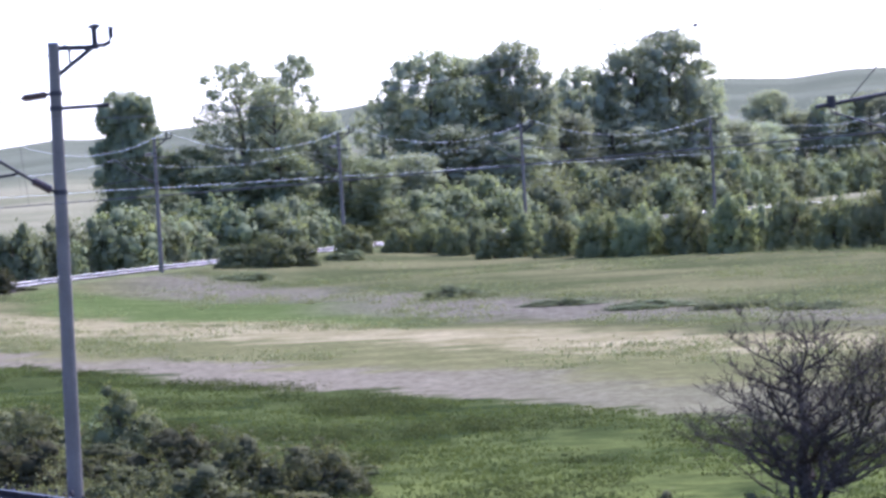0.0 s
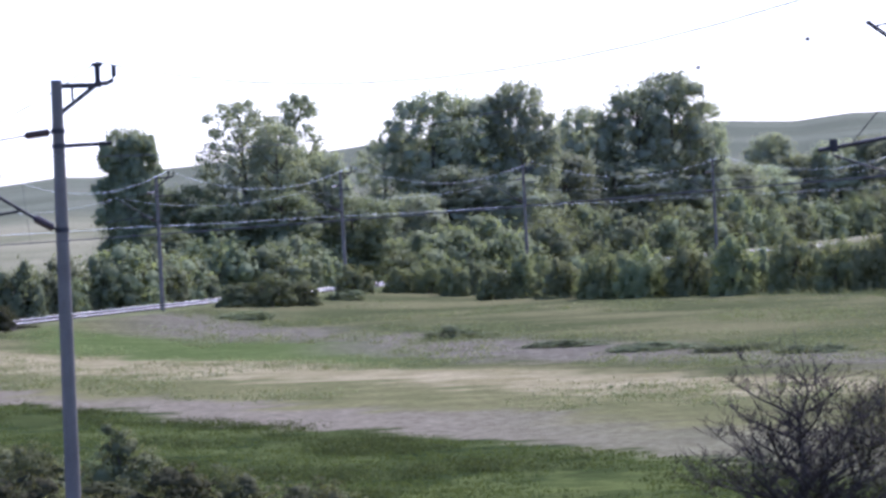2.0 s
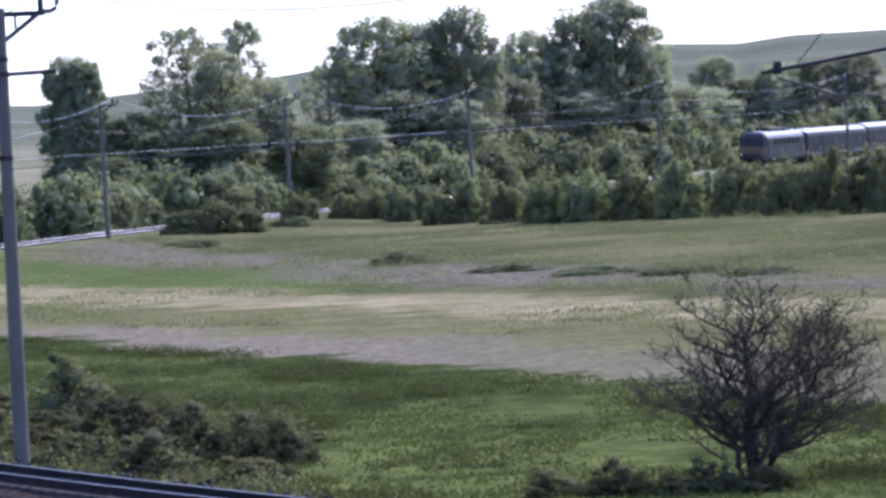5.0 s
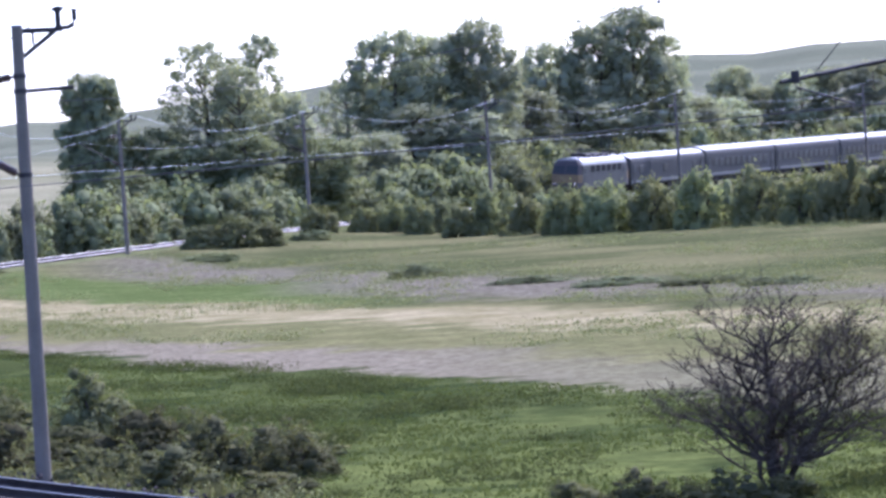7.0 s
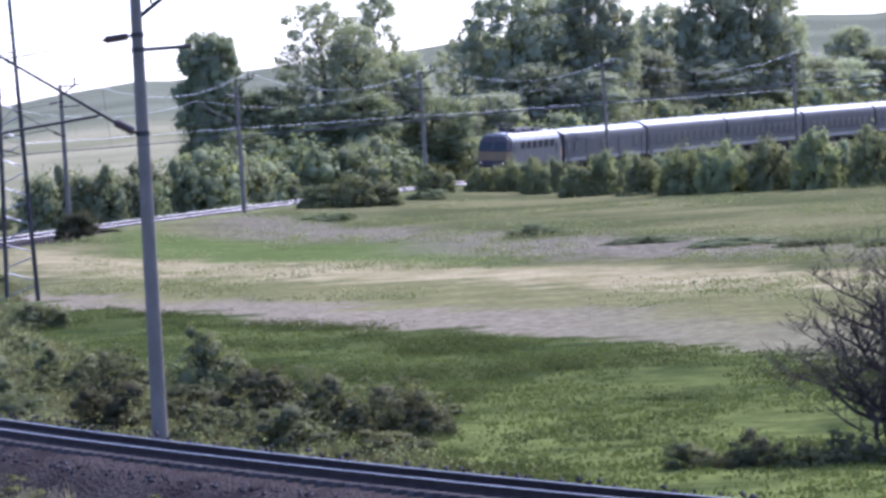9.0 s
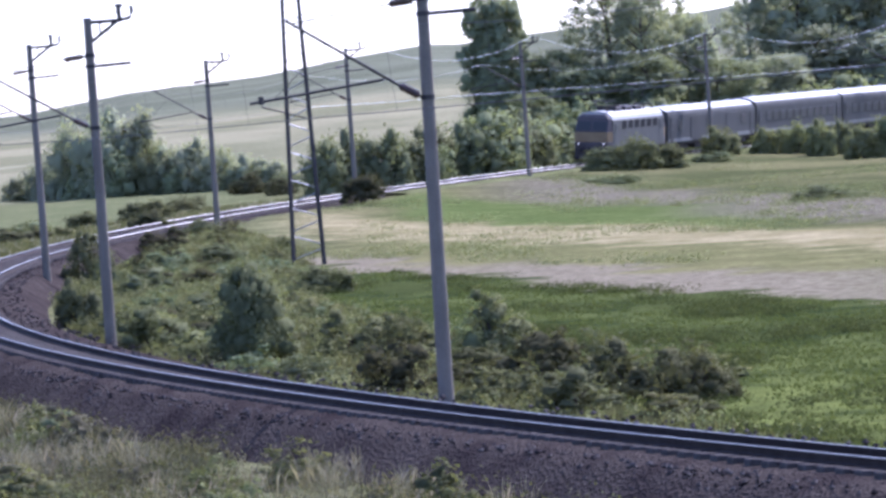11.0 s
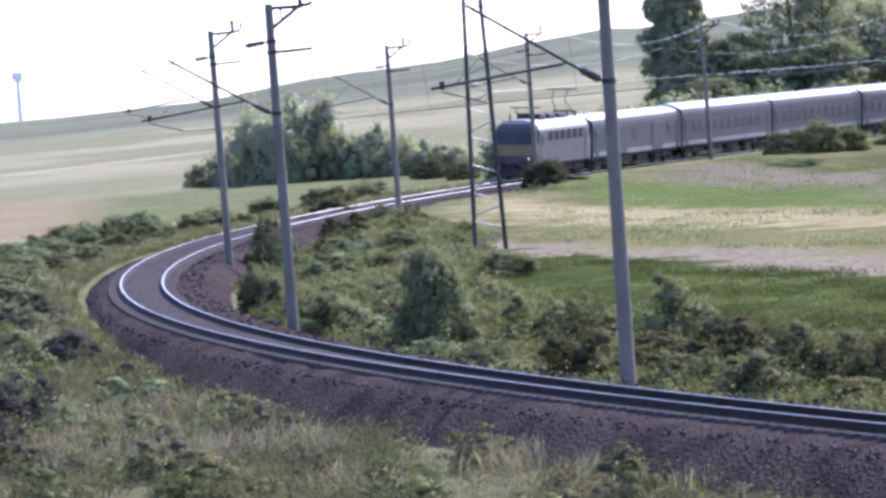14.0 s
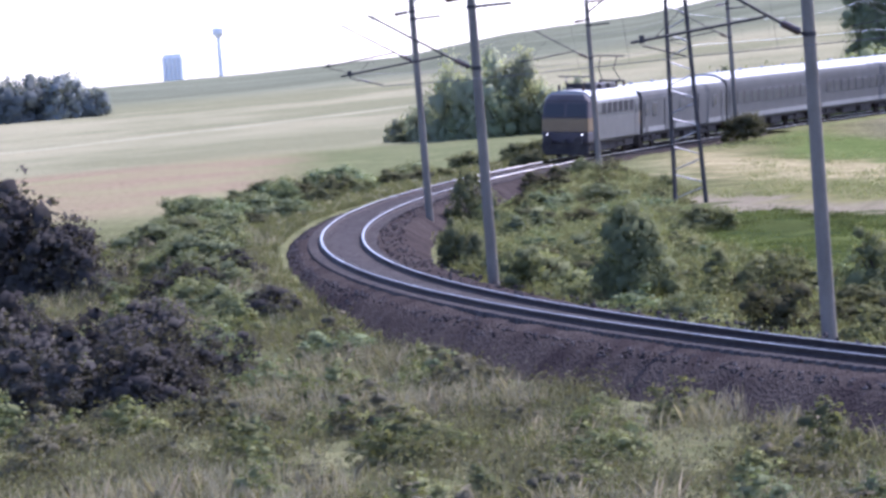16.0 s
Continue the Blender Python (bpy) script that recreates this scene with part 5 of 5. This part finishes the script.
def coach(van=False):
    """A passenger coach, or a baggage van: lower, with sliding doors and few windows."""
    if van:
        t = tagged(new("baggage_van"), "plain grey baggage van with a pale rounded roof", "railway van", "coaches of the train")
    else:
        t = tagged(new("passenger_coach"), "grey passenger coach with silver roof and pale lower stripe", "railway coach", "coaches of the train")
    L = COACH_L
    drop = 0.14 if van else 0.0
    part("body", shell(L, [(1.36, 0.95), (1.42, 1.05), (1.42, 3.1 - drop), (1.39, 3.32 - drop), (1.30, 3.5 - drop), (1.18, 3.58 - drop)]), COACH_BLUE, t)
    part("roof", shell(L - 0.05, [(1.185, 3.575 - drop), (1.0, 3.72 - drop), (0.6, 3.87 - drop), (0.0, 3.93 - drop)]), ROOF, t)
    for sx in (-1, 1):
        for y in (-4.2, 3.6) if van else ():
            bm = bmesh.new()
            box(bm, sx * 1.43 - 0.03, sx * 1.43 + 0.03, y - 1.2, y + 1.2, 1.05, 2.9, 0.02)
            part("sliding_door", bm, COACH_BLUE, t)
        bm = bmesh.new()
        box(bm, sx * 1.42 - 0.015, sx * 1.42 + 0.015, -L / 2 + 0.1, L / 2 - 0.1, 1.02, 1.32, 0.005)
        part("side_stripe", bm, COACH_LIGHT, t)
        for i in (0, 5, 9) if van else range(10):
            y = -7.0 + i * 1.56
            bm = bmesh.new()
            box(bm, sx * 1.42 - 0.02, sx * 1.42 + 0.02, y - 0.55, y + 0.55, 1.95, 2.75, 0.01)
            fr = part("window_frame", bm, COACH_BLUE, t)
            bm = bmesh.new()
            box(bm, sx * 1.43 - 0.02, sx * 1.43 + 0.02, y - 0.5, y + 0.5, 2.0, 2.7, 0.01)
            part("pane", bm, GLASS, fr)
        for y in (-L / 2 + 0.8, L / 2 - 0.8):
            bm = bmesh.new()
            box(bm, sx * 1.43 - 0.02, sx * 1.43 + 0.02, y - 0.4, y + 0.4, 1.0, 2.95, 0.02)
            dr = part("door", bm, COACH_BLUE, t)
            bm = bmesh.new()
            box(bm, sx * 1.445 - 0.02, sx * 1.445 + 0.02, y - 0.25, y + 0.25, 2.0, 2.7, 0.01)
            part("pane", bm, GLASS, dr)
    for sy in (-1, 1):
        bm = bmesh.new()
        box(bm, -0.6, 0.6, sy * (L / 2 + 0.14) - 0.14, sy * (L / 2 + 0.14) + 0.14, 1.0, 3.2, 0.05)
        part("gangway_bellows", bm, UNDER, t)
    bm = bmesh.new()
    box(bm, -1.2, 1.2, -L / 2 + 0.2, L / 2 - 0.2, 0.78, 0.97)
    box(bm, -1.15, 1.15, -3.0, -0.6, 0.35, 0.8, 0.05)
    box(bm, -1.15, 1.15, 0.4, 3.2, 0.4, 0.8, 0.05)
    part("underframe", bm, UNDER, t)
    for i in range(4):
        bm = bmesh.new()
        rod(bm, (0, -7.2 + i * 4.8, 3.85 - drop), (0, -7.2 + i * 4.8, 4.05 - drop), 0.16, 0.12, 10)
        part("roof_vent", bm, ROOF, t)
    bogie(t, L / 2 - 3.2)
    bogie(t, -L / 2 + 3.2)
    return t


loco = locomotive()
coaches = [coach(van=True), coach()]
while len(coaches) < 7:
    coaches.append(copy_thing(coaches[1], Matrix.Identity(4)))

# distance of the locomotive's front along the line, by time
FRONT = [(0.0, 610.0), (2.0, 556.0), (4.0, 501.0), (6.5, 430.0), (8.0, 394.5), (9.5, 361.8), (11.0, 331.0), (12.5, 302.0), (14.0, 274.3), (16.0, 239.6)]


def front_s(t):
    ts, ss = [a for a, _ in FRONT], [b for _, b in FRONT]
    k = min(max(int(np.searchsorted(ts, t)), 1), len(ts) - 1)
    sl = []
    for i in range(len(ts)):
        a, b = max(i - 1, 0), min(i + 1, len(ts) - 1)
        sl.append((ss[b] - ss[a]) / (ts[b] - ts[a]))
    h = ts[k] - ts[k - 1]
    x = (t - ts[k - 1]) / h
    return ((2 * x ** 3 - 3 * x * x + 1) * ss[k - 1] + (x ** 3 - 2 * x * x + x) * h * sl[k - 1] + (3 * x * x - 2 * x ** 3) * ss[k] + (x ** 3 - x * x) * h * sl[k])


def vehicle_pose(s_front, length):
    f, _ = on_track(s_front + length * 0.18)
    r, _ = on_track(s_front + length * 0.82)
    f.z = r.z = CANT / 2
    d = (f - r).normalized()
    yaw = math.atan2(-d.x, d.y)
    return Matrix.Translation((f + r) / 2) @ Euler((0, 0, yaw)).to_matrix().to_4x4() @ Euler((0, -math.atan(CANT / 1.5), 0)).to_matrix().to_4x4()


def motions():
    times = [i * 0.5 for i in range(33)]
    walk(loco, [(t, vehicle_pose(front_s(t), LOCO_L)) for t in times])
    for i, c in enumerate(coaches):
        back = LOCO_L + GAP + i * (COACH_L + GAP)
        walk(c, [(t, vehicle_pose(front_s(t) + back, COACH_L)) for t in times])


motions()
